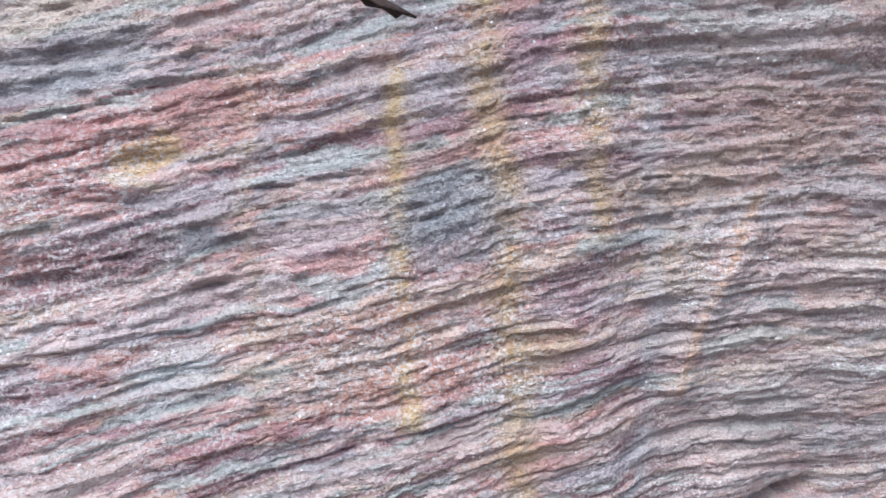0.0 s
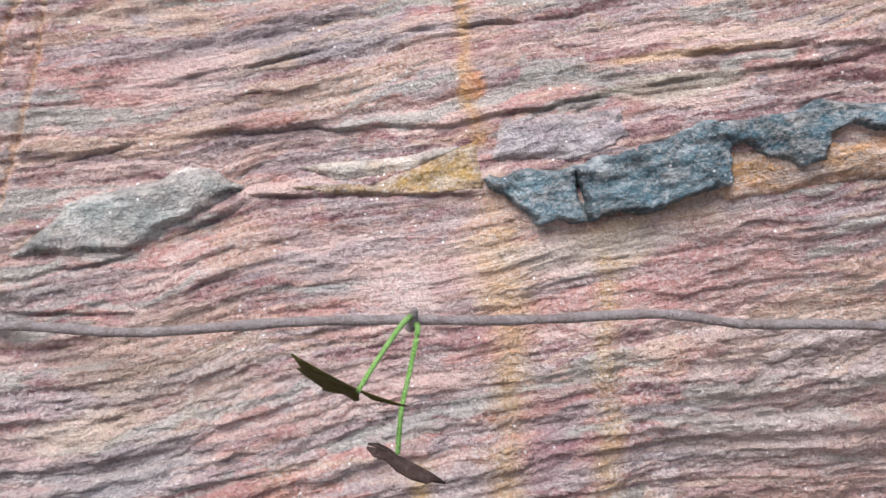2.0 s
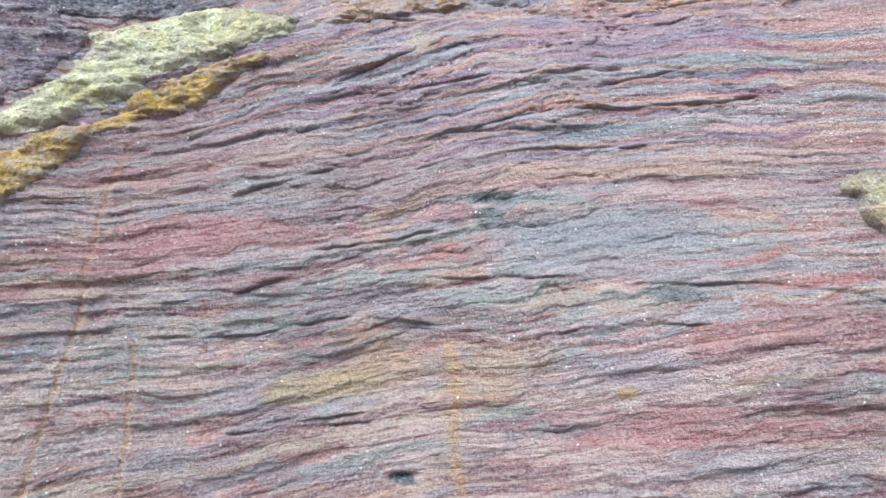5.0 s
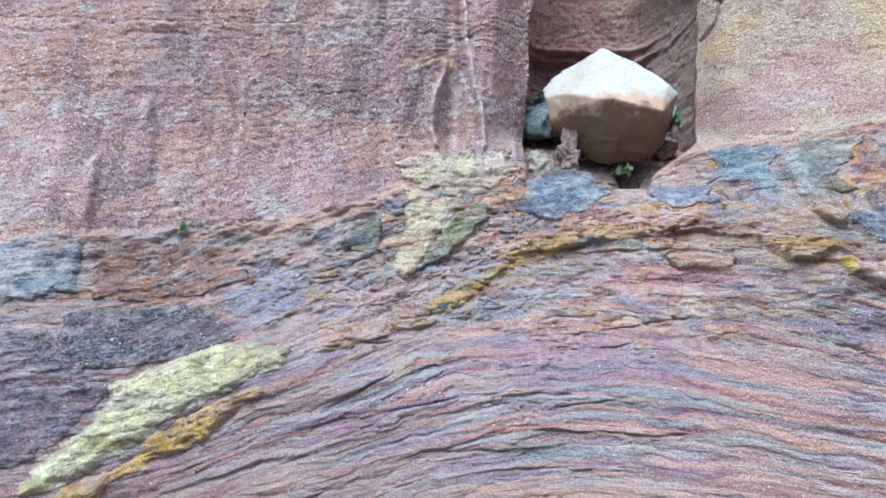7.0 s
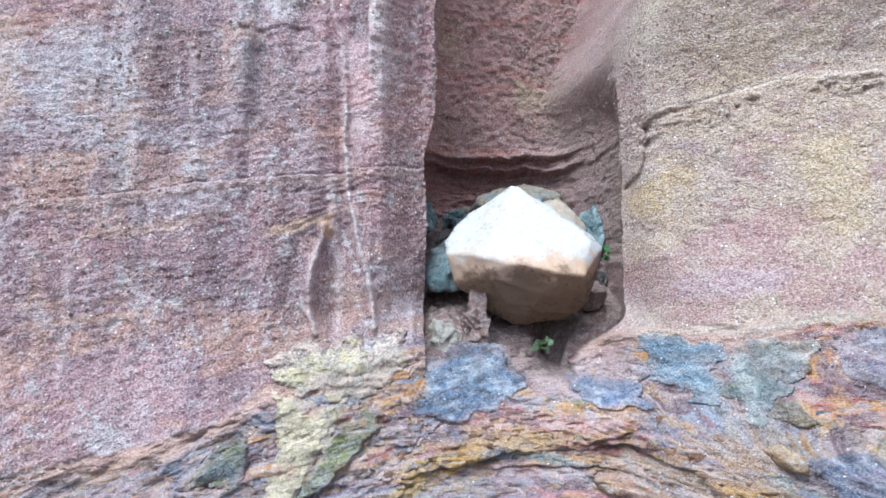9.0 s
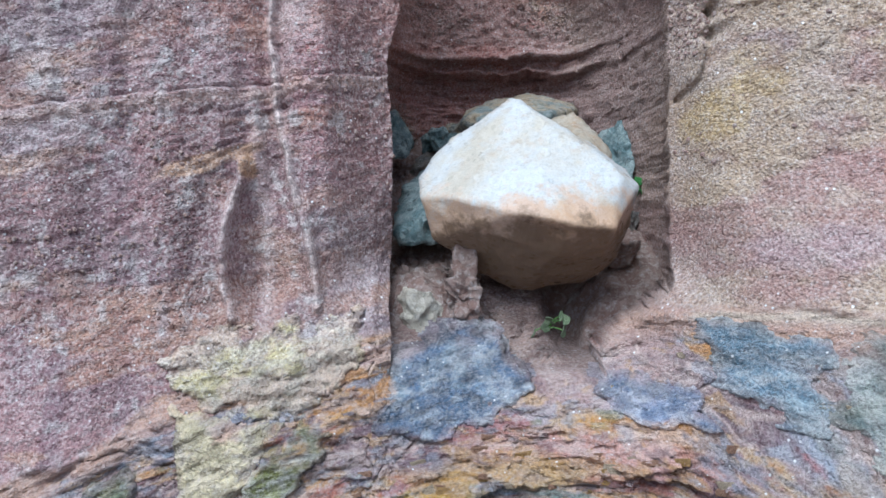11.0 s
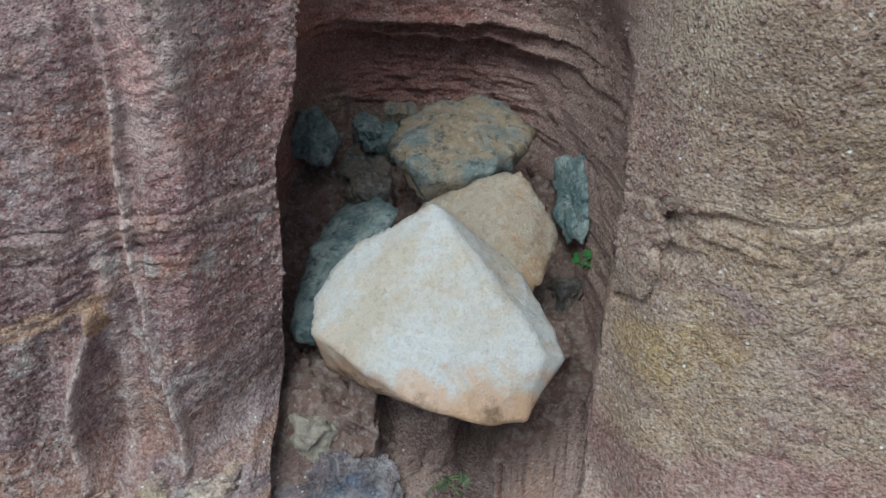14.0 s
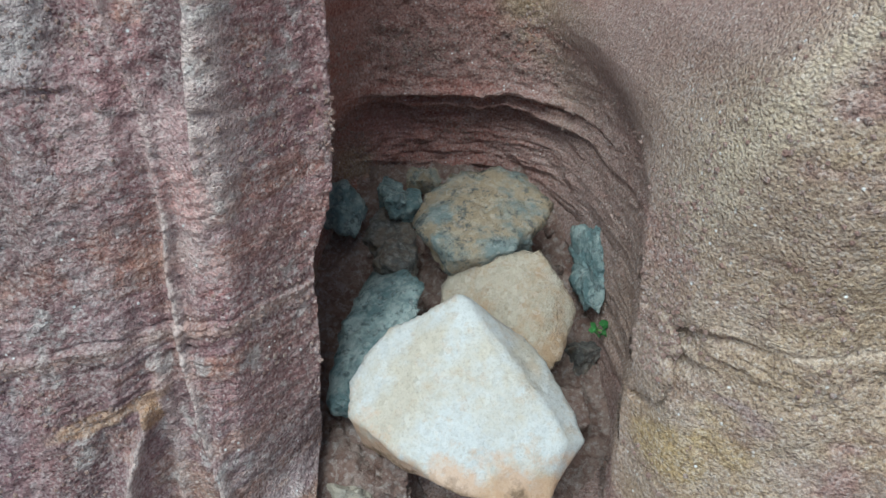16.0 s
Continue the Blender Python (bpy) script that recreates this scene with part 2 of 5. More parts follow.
SPROUT = mineral_material("fresh_leaf", (0.06, 0.26, 0.06), (0.09, 0.33, 0.09), (0.14, 0.36, 0.13), 0.5, 200.0, 0.3, 0.06)


def mesh_object(name, bm, material, parent=None, shade=True):
    mesh = bpy.data.meshes.new(name)
    bm.to_mesh(mesh)
    bm.free()
    mesh.materials.append(material)
    if shade:
        mesh.polygons.foreach_set("use_smooth", [True] * len(mesh.polygons))
    ob = new(name, mesh)
    ob.parent = parent
    return ob


def part(name, bm, material, parent, label=""):
    return tagged(mesh_object(name, bm, material, parent), label)


# ---- the rock face ----
STATION_X = np.array([-.3, -.15, -.05, .05, .13, .2, .3])
STATION_Z = np.array([.55, .75, .95, 1.1, 1.25, 1.35, 1.45, 1.6, 1.8])
DEPTH = np.array([
    [.235, .282, .32, .36, .392, .42, .45],
    [.244, .304, .327, .341, .362, .376, .391],
    [.275, .336, .355, .340, .332, .324, .313],
    [.303, .361, .386, .363, .330, .309, .274],
    [.352, .400, .417, .414, .386, .338, .267],
    [.396, .453, .462, .470, .442, .352, .295],
    [.434, .482, .495, .510, .490, .421, .366],
    [.473, .490, .508, .515, .492, .437, .395],
    [.520, .514, .510, .505, .485, .440, .399]])


def table(v, stations):
    i = np.clip(np.searchsorted(stations, v) - 1, 0, len(stations) - 2)
    f = np.clip((v - stations[i]) / (stations[i + 1] - stations[i]), 0, 1)
    return i, 0.5 * f + 0.5 * f * f * (3 - 2 * f)


def broad_depth(x, z):
    i, f = table(x, STATION_X)
    j, g = table(z, STATION_Z)
    return ((DEPTH[j, i] * (1 - f) + DEPTH[j, i + 1] * f) * (1 - g)
            + (DEPTH[j + 1, i] * (1 - f) + DEPTH[j + 1, i + 1] * f) * g)


def cut_foot(x, z):
    """Height at which the smooth cut face ends and the folded beds begin."""
    return (np.interp(x, [-.4, -.31, -.233, -.107, -.072, .027, .09, .146, .194, .254, .32],
                      [1.325, 1.334, 1.345, 1.377, 1.402, 1.428, 1.424, 1.440, 1.437, 1.446, 1.45])
            + 0.004 * fbm(x / 0.03, z / 0.03, 3, 71))


def bedding(x, z):
    """Coordinates along and across the beds: tilted, and arched below the cut face."""
    mid = smooth(z, 1.12, 1.27) * (1 - smooth(z, 1.37, 1.43))
    foot = 1 - smooth(z, 0.80, 0.92)
    flat = np.clip(x, -0.22, 0.30)
    straight = 0.23 * x - foot * 0.17 * np.log1p(np.exp((x - 0.055) / 0.02)) * 0.02
    rise = (1 - mid) * straight + mid * (0.20 * x - 1.05 * flat * flat)
    wave = 0.005 * fbm(x / 0.12, z / 0.09, 2, 11) + 0.0012 * fbm(x / 0.03, z / 0.03, 2, 12)
    b = z - rise + wave
    return x + 0.22 * z, b


def stack(s, b, height, length, seed):
    """Thin beds lying on one another: how far each stands out at each place, its rounded edge, and two lots for its tone."""
    w = b / height + 0.9 * fbm(s / 0.10, b / 0.03, 2, seed) + 0.25 * fbm(s / 0.02, b / 0.02, 2, seed + 3)
    k = np.floor(w)
    f = w - k
    edge = smooth(f, 0.0, 0.22) * (1 - 0.45 * smooth(f, 0.45, 1.0))
    return vnoise(s / length, k, seed + 5), edge, vnoise(s / (2 * length), k, seed + 6), vnoise(s / (2.6 * length), k, seed + 7)


def crest_x(z):
    """Where the tan side of the cut face turns into the niche."""
    return np.interp(z, [1.57, 1.60, 1.62, 1.637, 1.652, 1.666, 1.687, 1.76], [.154, .157, .1585, .161, .166, .171, .184, .208])


def rgb(r, g, b):
    return np.array([r, g, b])


LEFT_LIP, RIGHT_LIP, HOLE_MID = 0.0255, 0.153, 0.090


def lips(x, z, front):
    """The cut face curls inwards beside the niche."""
    up = smooth(z, 1.43, 1.46)
    curl = 0.034 * smooth(x, -0.012, LEFT_LIP) * (x < HOLE_MID) + 0.028 * smooth(-x, -RIGHT_LIP - 0.022, -RIGHT_LIP) * (x >= HOLE_MID)
    crest = crest_x(z)
    curl = curl + 0.075 * smooth(z, 1.575, 1.63) * smooth(crest - x, -0.0015, 0.0105) * (x >= HOLE_MID)
    return front + up * curl


def hole(x, z, front):
    """Depth of the round-backed niche and its sloping floor, how far inside it each place lies, and how far its walls are hollowed out sideways."""
    left = LEFT_LIP + 0.0018 * fbm(z / 0.03, z * 0 + 3.3, 4, 31) + 0.007 * smooth(z, 1.55, 1.60)
    right = RIGHT_LIP + 0.0012 * fbm(z / 0.03, z * 0 + 8.3, 3, 32) + np.interp(z, [1.58, 1.62, 1.637, 1.652, 1.666, 1.687, 1.76], [0, .003, .005, .010, .015, .028, .052])
    right = right - 0.034 * smooth(-z, -1.452, -1.415)
    centre, half = (left + right) / 2, (right - left) / 2
    u = (x - centre) / half
    soft = smooth(z, 1.59, 1.65)
    sweep = smooth(right - x, 0.0, 0.030) ** 0.6
    shape = np.where(u < 0, np.clip(1 - np.abs(u) ** 4.5, 0, 1) ** 0.32, np.clip(1 - np.abs(u) ** 3.4, 0, 1) ** 0.42 * (1 - soft) + sweep * soft)
    ragged = 0.0016 * fbm(x / 0.012, z * 0 + 1.7, 4, 38, 0.65) + 0.0008 * fbm(x / 0.0035, z * 0 + 2.2, 2, 39)
    upper, lower = z - 1.5890 - ragged, z - 1.5800 - 1.6 * ragged + 0.06 * (x - 0.09)
    ring, ring2 = 1 - smooth(upper, -0.0006, 0.0006), 1 - smooth(lower, -0.0006, 0.0006)
    back = (0.703 + 0.010 * ring + 0.014 * ring2 - 0.0030 * np.exp(-((upper - 0.0025) / 0.0022) ** 2) - 0.0040 * np.exp(-((lower - 0.0020) / 0.0018) ** 2)
            + 0.0028 * fbm(x / 0.014, z / 0.004, 4, 33, 0.65) * ring + 0.002 * fbm(x / 0.02, z / 0.03, 3, 34) + 0.0020 * fbm(x / 0.004, z / 0.004, 3, 36))
    deep = front + (back - front) * shape
    floor = 0.535 + (z - 1.424 + 0.050 * np.exp(-((x - .113) / .008) ** 2) * smooth(z, 1.408, 1.420) - 0.004 * fbm(x / 0.012, z / 0.008, 4, 35, .6)) / 0.56
    y = np.minimum(deep, np.maximum(front, floor))
    y = np.where(z < 1.408, front, y)
    inner = smooth(y - front, 0.001, 0.02)
    hollow = (x - HOLE_MID) * (0.30 * smooth(y - front, 0.0, 0.07)) * (1 - soft * (x > HOLE_MID)) + 0.0016 * inner * (1 - soft) * fbm(y / 0.006, z / 0.006, 3, 37) * np.sign(HOLE_MID - x)
    return y, inner, (floor < deep) & (floor > front) & (z > 1.408), hollow


PARTINGS_FOOT = [
    [(-0.157, 0.692), (-0.114, 0.7), (-0.072, 0.706)], [(-0.157, 0.7225), (-0.113, 0.732)], [(-0.113, 0.7334), (-0.095, 0.7407), (-0.076, 0.7424)],
    [(-0.073, 0.7553), (-0.027, 0.7618)], [(-0.096, 0.7174), (-0.08, 0.7216)], [(-0.04, 0.7162), (-0.018, 0.7218), (0.002, 0.7196)], [(0.022, 0.782), (0.052, 0.7868)],
    [(-0.101, 0.8043), (-0.049, 0.8191)], [(-0.157, 0.7796), (-0.116, 0.7884)], [(0.084, 0.6897), (0.162, 0.693)], [(-0.018, 0.6553), (0.029, 0.6648)],
    [(-0.082, 0.6417), (-0.031, 0.6521)], [(0.081, 0.761), (0.125, 0.7585)], [(-0.157, 0.7627), (-0.124, 0.7719)], [(-0.174, 0.8744), (-0.141, 0.8838), (-0.1, 0.9029)],
    [(-0.178, 0.8604), (-0.135, 0.8622), (-0.098, 0.878)]]
PARTINGS_MIDDLE = [
    [(-0.183, 0.9142), (-0.136, 0.9302), (-0.08, 0.9389)], [(-0.094, 0.91), (-0.003, 0.9153)], [(-0.123, 0.9561), (-0.099, 0.9625), (-0.062, 0.9744)],
    [(-0.101, 1.0093), (-0.08, 1.0134), (-0.058, 1.0191)], [(0.006, 1.0204), (0.035, 1.0249), (0.1, 1.032)], [(0.103, 1.0279), (0.132, 1.0306), (0.175, 1.039)],
    [(-0.08, 0.938), (-0.01, 0.9434), (0.051, 0.9587)], [(-0.072, 1.1073), (-0.034, 1.1074)], [(0.055, 0.973), (0.175, 0.985)], [(0.059, 0.9615), (0.144, 0.9762)],
    [(0.063, 1.0381), (0.1, 1.0431)], [(-0.063, 0.9953), (-0.023, 0.9983)], [(-0.133, 1.0506), (-0.064, 1.06)], [(-0.191, 0.994), (-0.147, 1.0052)],
    [(-0.037, 0.983), (0.036, 0.9906)]]
PARTINGS_UPPER = [
    [(-0.053, 1.195), (0.012, 1.2094), (0.093, 1.2156)], [(-0.101, 1.1449), (-0.067, 1.1525), (-0.04, 1.1591)], [(-0.038, 1.1349), (0.034, 1.1404)],
    [(-0.071, 1.1111), (-0.035, 1.11)], [(-0.178, 1.0942), (-0.125, 1.0997), (-0.08, 1.1126)], [(0.062, 1.1389), (0.129, 1.1435), (0.165, 1.1409)],
    [(0.029, 1.1168), (0.096, 1.1211)], [(-0.126, 1.205), (-0.109, 1.2108)], [(-0.039, 1.2173), (0.039, 1.2233)], [(-0.149, 1.1678), (-0.095, 1.1907)],
    [(-0.136, 1.1188), (-0.078, 1.1439)], [(-0.102, 1.0579), (-0.067, 1.0647)], [(0.047, 1.249), (0.099, 1.2613)]]
PARTINGS_BAND = [
    [(0.069, 1.3546), (0.091, 1.3592), (0.135, 1.3608), (0.159, 1.3547)], [(-0.109, 1.2782), (-0.062, 1.2862)], [(-0.059, 1.3009), (-0.009, 1.3085)],
    [(0.199, 1.3562), (0.225, 1.3336)], [(0.199, 1.3971), (0.224, 1.4007)], [(-0.038, 1.329), (0.01, 1.3513)], [(-0.089, 1.2309), (-0.017, 1.2523), (0.056, 1.2585)],
    [(0.019, 1.2795), (0.158, 1.3033)], [(-0.052, 1.2114), (0.02, 1.2333), (0.122, 1.2393)], [(0.058, 1.2967), (0.131, 1.3124)], [(-0.104, 1.2374), (-0.056, 1.268)]]


LEDGE_X = [-.13, -.109, -.036, .002, .024, .060, .075, .103, .128, .144, .164, .171, .178, .23]
LEDGE_Z = [1.268, 1.274, 1.298, 1.331, 1.352, 1.361, 1.366, 1.367, 1.371, 1.372, 1.366, 1.358, 1.347, 1.343]


def ledge_z(x):
    """Height of the rough ledge over the arch of beds."""
    return np.interp(x, LEDGE_X, LEDGE_Z)


SEAM_X = [-.36, -.31, -.289, -.207, -.148, -.122, -.075, -.050, -.022, .006, .03, .165, .173, .191, .220, .236, .26]
SEAM_Z = [1.500, 1.502, 1.501, 1.516, 1.523, 1.529, 1.5365, 1.5385, 1.542, 1.548, 1.550, 1.571, 1.576, 1.5755, 1.583, 1.587, 1.5855]
VEIN = [(-.044, 1.70), (-.038, 1.652), (-.0311, 1.634), (-.0293, 1.616), (-.0285, 1.573), (-.0270, 1.546), (-.0258, 1.530), (-.0220, 1.510), (-.0170, 1.488), (-.0110, 1.472), (-.0080, 1.455), (-.0065, 1.438)]
SPUR = [(-.0408, 1.505), (-.0418, 1.495), (-.0470, 1.478), (-.0488, 1.462), (-.0480, 1.448), (-.0435, 1.435)]


# tones of single places in the beds: centre, half width and height, lean, strength, colour
FOOT_TONES = [
    (-.134, .801, .030, .013, .25, .6, (.35, .36, .38)), (-.146, .818, .020, .009, .25, .6, (.52, .42, .33)), (-.139, .763, .036, .015, .25, .7, (.47, .20, .18)), (-.091, .786, .026, .013, .25, .6, (.47, .22, .19)),
    (-.100, .735, .019, .006, .25, .7, (.22, .25, .28)), (-.130, .728, .028, .011, .25, .7, (.27, .12, .14)), (-.102, .708, .042, .006, .25, .6, (.54, .45, .47)), (-.101, .686, .017, .013, .1, .55, (.46, .49, .51)),
    (-.009, .676, .028, .015, .3, .7, (.52, .23, .17)), (.004, .750, .021, .017, .2, .65, (.21, .22, .25))]
FOOT_TONES_EAST = [
    (.054, .712, .017, .013, .3, .65, (.29, .15, .19)), (.030, .811, .013, .013, .2, .6, (.32, .16, .20)), (.159, .783, .028, .015, .1, .65, (.45, .23, .17)), (.101, .756, .032, .011, .05, .6, (.52, .34, .22)),
    (.103, .722, .018, .013, .05, .5, (.50, .36, .22)), (.121, .815, .038, .013, .1, .5, (.44, .39, .41)), (.170, .654, .045, .022, .1, .5, (.45, .39, .39)), (-.049, .741, .024, .012, .25, .5, (.36, .28, .32)),
    (.043, .688, .015, .015, .2, .5, (.40, .30, .18)), (.188, .716, .018, .018, .1, .5, (.60, .47, .41))]
MIDDLE_TONES = [
    (.004, .884, .012, .018, -.4, .6, (.70, .52, .38)), (-.025, .876, .026, .016, .2, .6, (.60, .44, .42)), (.097, .892, .036, .019, .2, .6, (.47, .23, .22)), (.146, .875, .028, .010, .2, .6, (.54, .34, .21)),
    (.060, .897, .012, .010, 0, .6, (.44, .33, .16)), (-.094, .889, .014, .010, .3, .6, (.54, .34, .25)), (.075, .962, .026, .006, .15, .7, (.44, .41, .33)), (.079, .975, .036, .0025, .15, .7, (.62, .42, .24)),
    (-.123, .957, .024, .012, .2, .65, (.64, .48, .47)), (-.165, 1.012, .020, .020, .3, .6, (.40, .18, .17)), (-.160, .869, .028, .005, .3, .6, (.25, .16, .18)), (.109, 1.005, .040, .010, .15, .5, (.38, .30, .34))]
UPPER_TONES = [
    (.043, 1.153, .062, .014, .06, .65, (.37, .38, .41)), (-.011, 1.168, .009, .005, 0, .85, (.11, .15, .16)), (.000, 1.179, .042, .003, .05, .7, (.24, .30, .29)), (.057, 1.198, .070, .0035, .03, .75, (.60, .39, .28)),
    (-.175, 1.140, .036, .013, .35, .65, (.49, .21, .23)), (-.071, 1.080, .030, .010, .25, .65, (.54, .37, .23)), (.000, 1.091, .019, .008, .1, .6, (.62, .43, .34)), (.093, 1.073, .075, .011, .12, .65, (.46, .19, .19)),
    (.138, 1.144, .026, .0035, .15, .75, (.48, .15, .13)), (.081, 1.134, .015, .003, 0, .8, (.13, .16, .18)), (.064, 1.097, .024, .009, 0, .55, (.32, .27, .34)), (.115, 1.058, .058, .010, .15, .55, (.42, .37, .41))]
SPOT_TONES = [(-.006, .960, .006, .0065, 0, .9, (.58, .25, .10)), (.045, .892, .030, .006, .2, .55, (.58, .51, .48)), (-.027, .870, .012, .012, 0, .5, (.62, .50, .48)), (-.062, .974, .030, .004, .2, .6, (.17, .16, .19))]
CUT_FACE_PATCHES = [
    (-.018, 1.600, .012, .013, 0, .85, (.64, .38, .36)), (-.004, 1.622, .008, .022, 0, .7, (.58, .45, .44)), (-.052, 1.620, .010, .020, 0, .6, (.58, .42, .42)), (-.070, 1.66, .012, .02, 0, .7, (.60, .54, .54)),
    (-.075, 1.588, .028, .018, 0, .6, (.28, .18, .18)), (-.045, 1.59, .008, .02, 0, .5, (.30, .19, .20)), (-.020, 1.575, .010, .010, 0, .5, (.60, .46, .44)), (-.008, 1.567, .007, .008, 0, .6, (.58, .38, .36)),
    (-.010, 1.558, .006, .0022, .2, .6, (.42, .17, .16)), (-.055, 1.505, .020, .004, .35, .7, (.56, .36, .22)), (-.0385, 1.502, .003, .006, 0, .8, (.58, .36, .20))]
LIP_PATCHES = [
    (-.15, 1.50, .05, .004, .2, .5, (.52, .34, .24)), (-.17, 1.445, .04, .003, .15, .5, (.52, .32, .22)), (-.24, 1.60, .012, .04, 0, .5, (.46, .33, .25)), (-.20, 1.60, .03, .03, 0, .5, (.50, .47, .48)),
    (.168, 1.522, .010, .012, .3, .6, (.52, .38, .17)), (.180, 1.532, .010, .006, .2, .5, (.50, .36, .16)), (.182, 1.547, .010, .006, .1, .6, (.34, .24, .26)), (.178, 1.545, .009, .005, .1, .4, (.54, .42, .20)),
    (.225, 1.50, .025, .010, .2, .5, (.42, .24, .22)), (.20, 1.465, .03, .008, .1, .5, (.40, .30, .33)), (.255, 1.52, .014, .03, 0, .5, (.54, .42, .22))]
LOW_SPOTS = [
    (-.108, .769, .012, .008, .2, .9, (.60, .39, .19)), (-.112, .758, .012, .0025, -.2, .8, (.60, .46, .34)), (-.122, .768, .002, .008, 0, .6, (.22, .12, .11)), (-.035, .688, .03, .022, .4, .5, (.50, .25, .18)),
    (.005, .742, .025, .02, 0, .6, (.22, .22, .25)), (-.09, 1.075, .03, .008, .2, .6, (.56, .42, .20)), (-.058, 1.092, .014, .008, 0, .5, (.56, .36, .22)), (-.112, 1.018, .005, .003, -.8, .8, (.62, .36, .16)),
    (.082, 1.013, .022, .006, .1, .6, (.52, .40, .22))]
HIGH_SPOTS = [
    (.042, 1.165, .06, .014, .1, .8, (.34, .35, .38)), (.06, 1.085, .005, .003, 0, .8, (.62, .40, .20)), (-.046, 1.033, .007, .003, 0, .9, (.06, .09, .11)), (-.012, 1.180, .012, .004, 0, .8, (.13, .16, .17)),
    (-.12, .845, .04, .02, 0, .5, (.44, .36, .28)), (.04, .895, .04, .006, .2, .5, (.50, .47, .44)), (-.05, 1.185, .05, .006, .2, .4, (.46, .30, .26)), (.06, 1.20, .06, .004, .05, .6, (.50, .33, .27)),
    (.05, 1.222, .05, .005, .05, .6, (.18, .23, .25)), (-.19, 1.20, .03, .012, .5, .5, (.40, .21, .22))]
RUST_RUNS_LOW = [
    ([(.012, .90), (.018, .829), (.017, .796), (.022, .763), (.027, .729), (.037, .60)], .008, .75, (.48, .31, .14)), ([(.050, .90), (.058, .825), (.062, .775), (.068, .74)], .006, .75, (.48, .32, .15)), ([(-.018, .80), (-.018, .767), (-.015, .715), (-.010, .66)], .0045, .9, (.54, .37, .17)), ([(-.075, .80), (-.072, .73), (-.068, .66)], .004, .35, (.48, .34, .20))]
RUST_RUNS_HIGH = [
    ([(-.027, 1.10), (-.016, 1.034), (-.010, .984), (-.004, .937)], .0032, .8, (.58, .34, .13)), ([(.006, .915), (.010, .866)], .007, .6, (.68, .47, .30)), ([(-.07, 1.10), (-.03, 1.09), (.02, 1.098)], .010, .45, (.56, .37, .22)), ([(.141, .76), (.119, .698), (.108, .66)], .0025, .6, (.56, .30, .14)),
    ([(.087, .80), (.090, .75), (.094, .70), (.092, .62)], .005, .55, (.52, .49, .51)), ([(.04, .90), (.09, .915)], .008, .5, (.56, .42, .26))]
BAND_TONES = [
    (-.217, 1.315, .044, .020, .05, .75, (.34, .17, .10)), (-.214, 1.278, .044, .013, .1, .7, (.12, .13, .19)), (-.282, 1.310, .026, .020, .1, .7, (.35, .42, .49)), (-.264, 1.250, .034, .024, .3, .6, (.19, .12, .18)),
    (-.150, 1.312, .026, .024, .2, .75, (.28, .32, .46)), (-.076, 1.308, .022, .010, .4, .7, (.52, .34, .38)), (-.084, 1.289, .034, .008, .4, .7, (.58, .41, .33)), (.034, 1.357, .026, .007, .25, .9, (.64, .40, .05)),
    (-.026, 1.315, .022, .008, .5, .75, (.57, .41, .08)), (.051, 1.3445, .017, .007, .1, .7, (.41, .39, .39)), (.119, 1.339, .050, .010, 0, .85, (.56, .25, .28)), (.110, 1.381, .050, .008, 0, .85, (.62, .34, .30))]
ARCH_TONES = [
    (.090, 1.371, .028, .005, .1, .7, (.57, .43, .25)), (.146, 1.359, .030, .008, -.1, .7, (.52, .29, .13)), (.014, 1.313, .044, .009, .25, .7, (.31, .38, .45)), (.060, 1.282, .072, .018, .05, .5, (.34, .21, .33)),
    (.110, 1.2615, .072, .007, -.1, .6, (.33, .40, .40)), (.158, 1.286, .036, .014, -.2, .6, (.57, .34, .32)), (.1825, 1.356, .019, .014, -.5, .7, (.55, .39, .23)), (.211, 1.310, .036, .011, -.2, .65, (.27, .21, .33)),
    (.169, 1.318, .044, .011, -.25, .6, (.60, .41, .28)), (.193, 1.3785, .020, .009, 0, .6, (.42, .24, .06)), (-.0565, 1.268, .009, .009, 0, .7, (.58, .47, .35)), (.006, 1.337, .020, .006, .5, .75, (.58, .40, .10))]


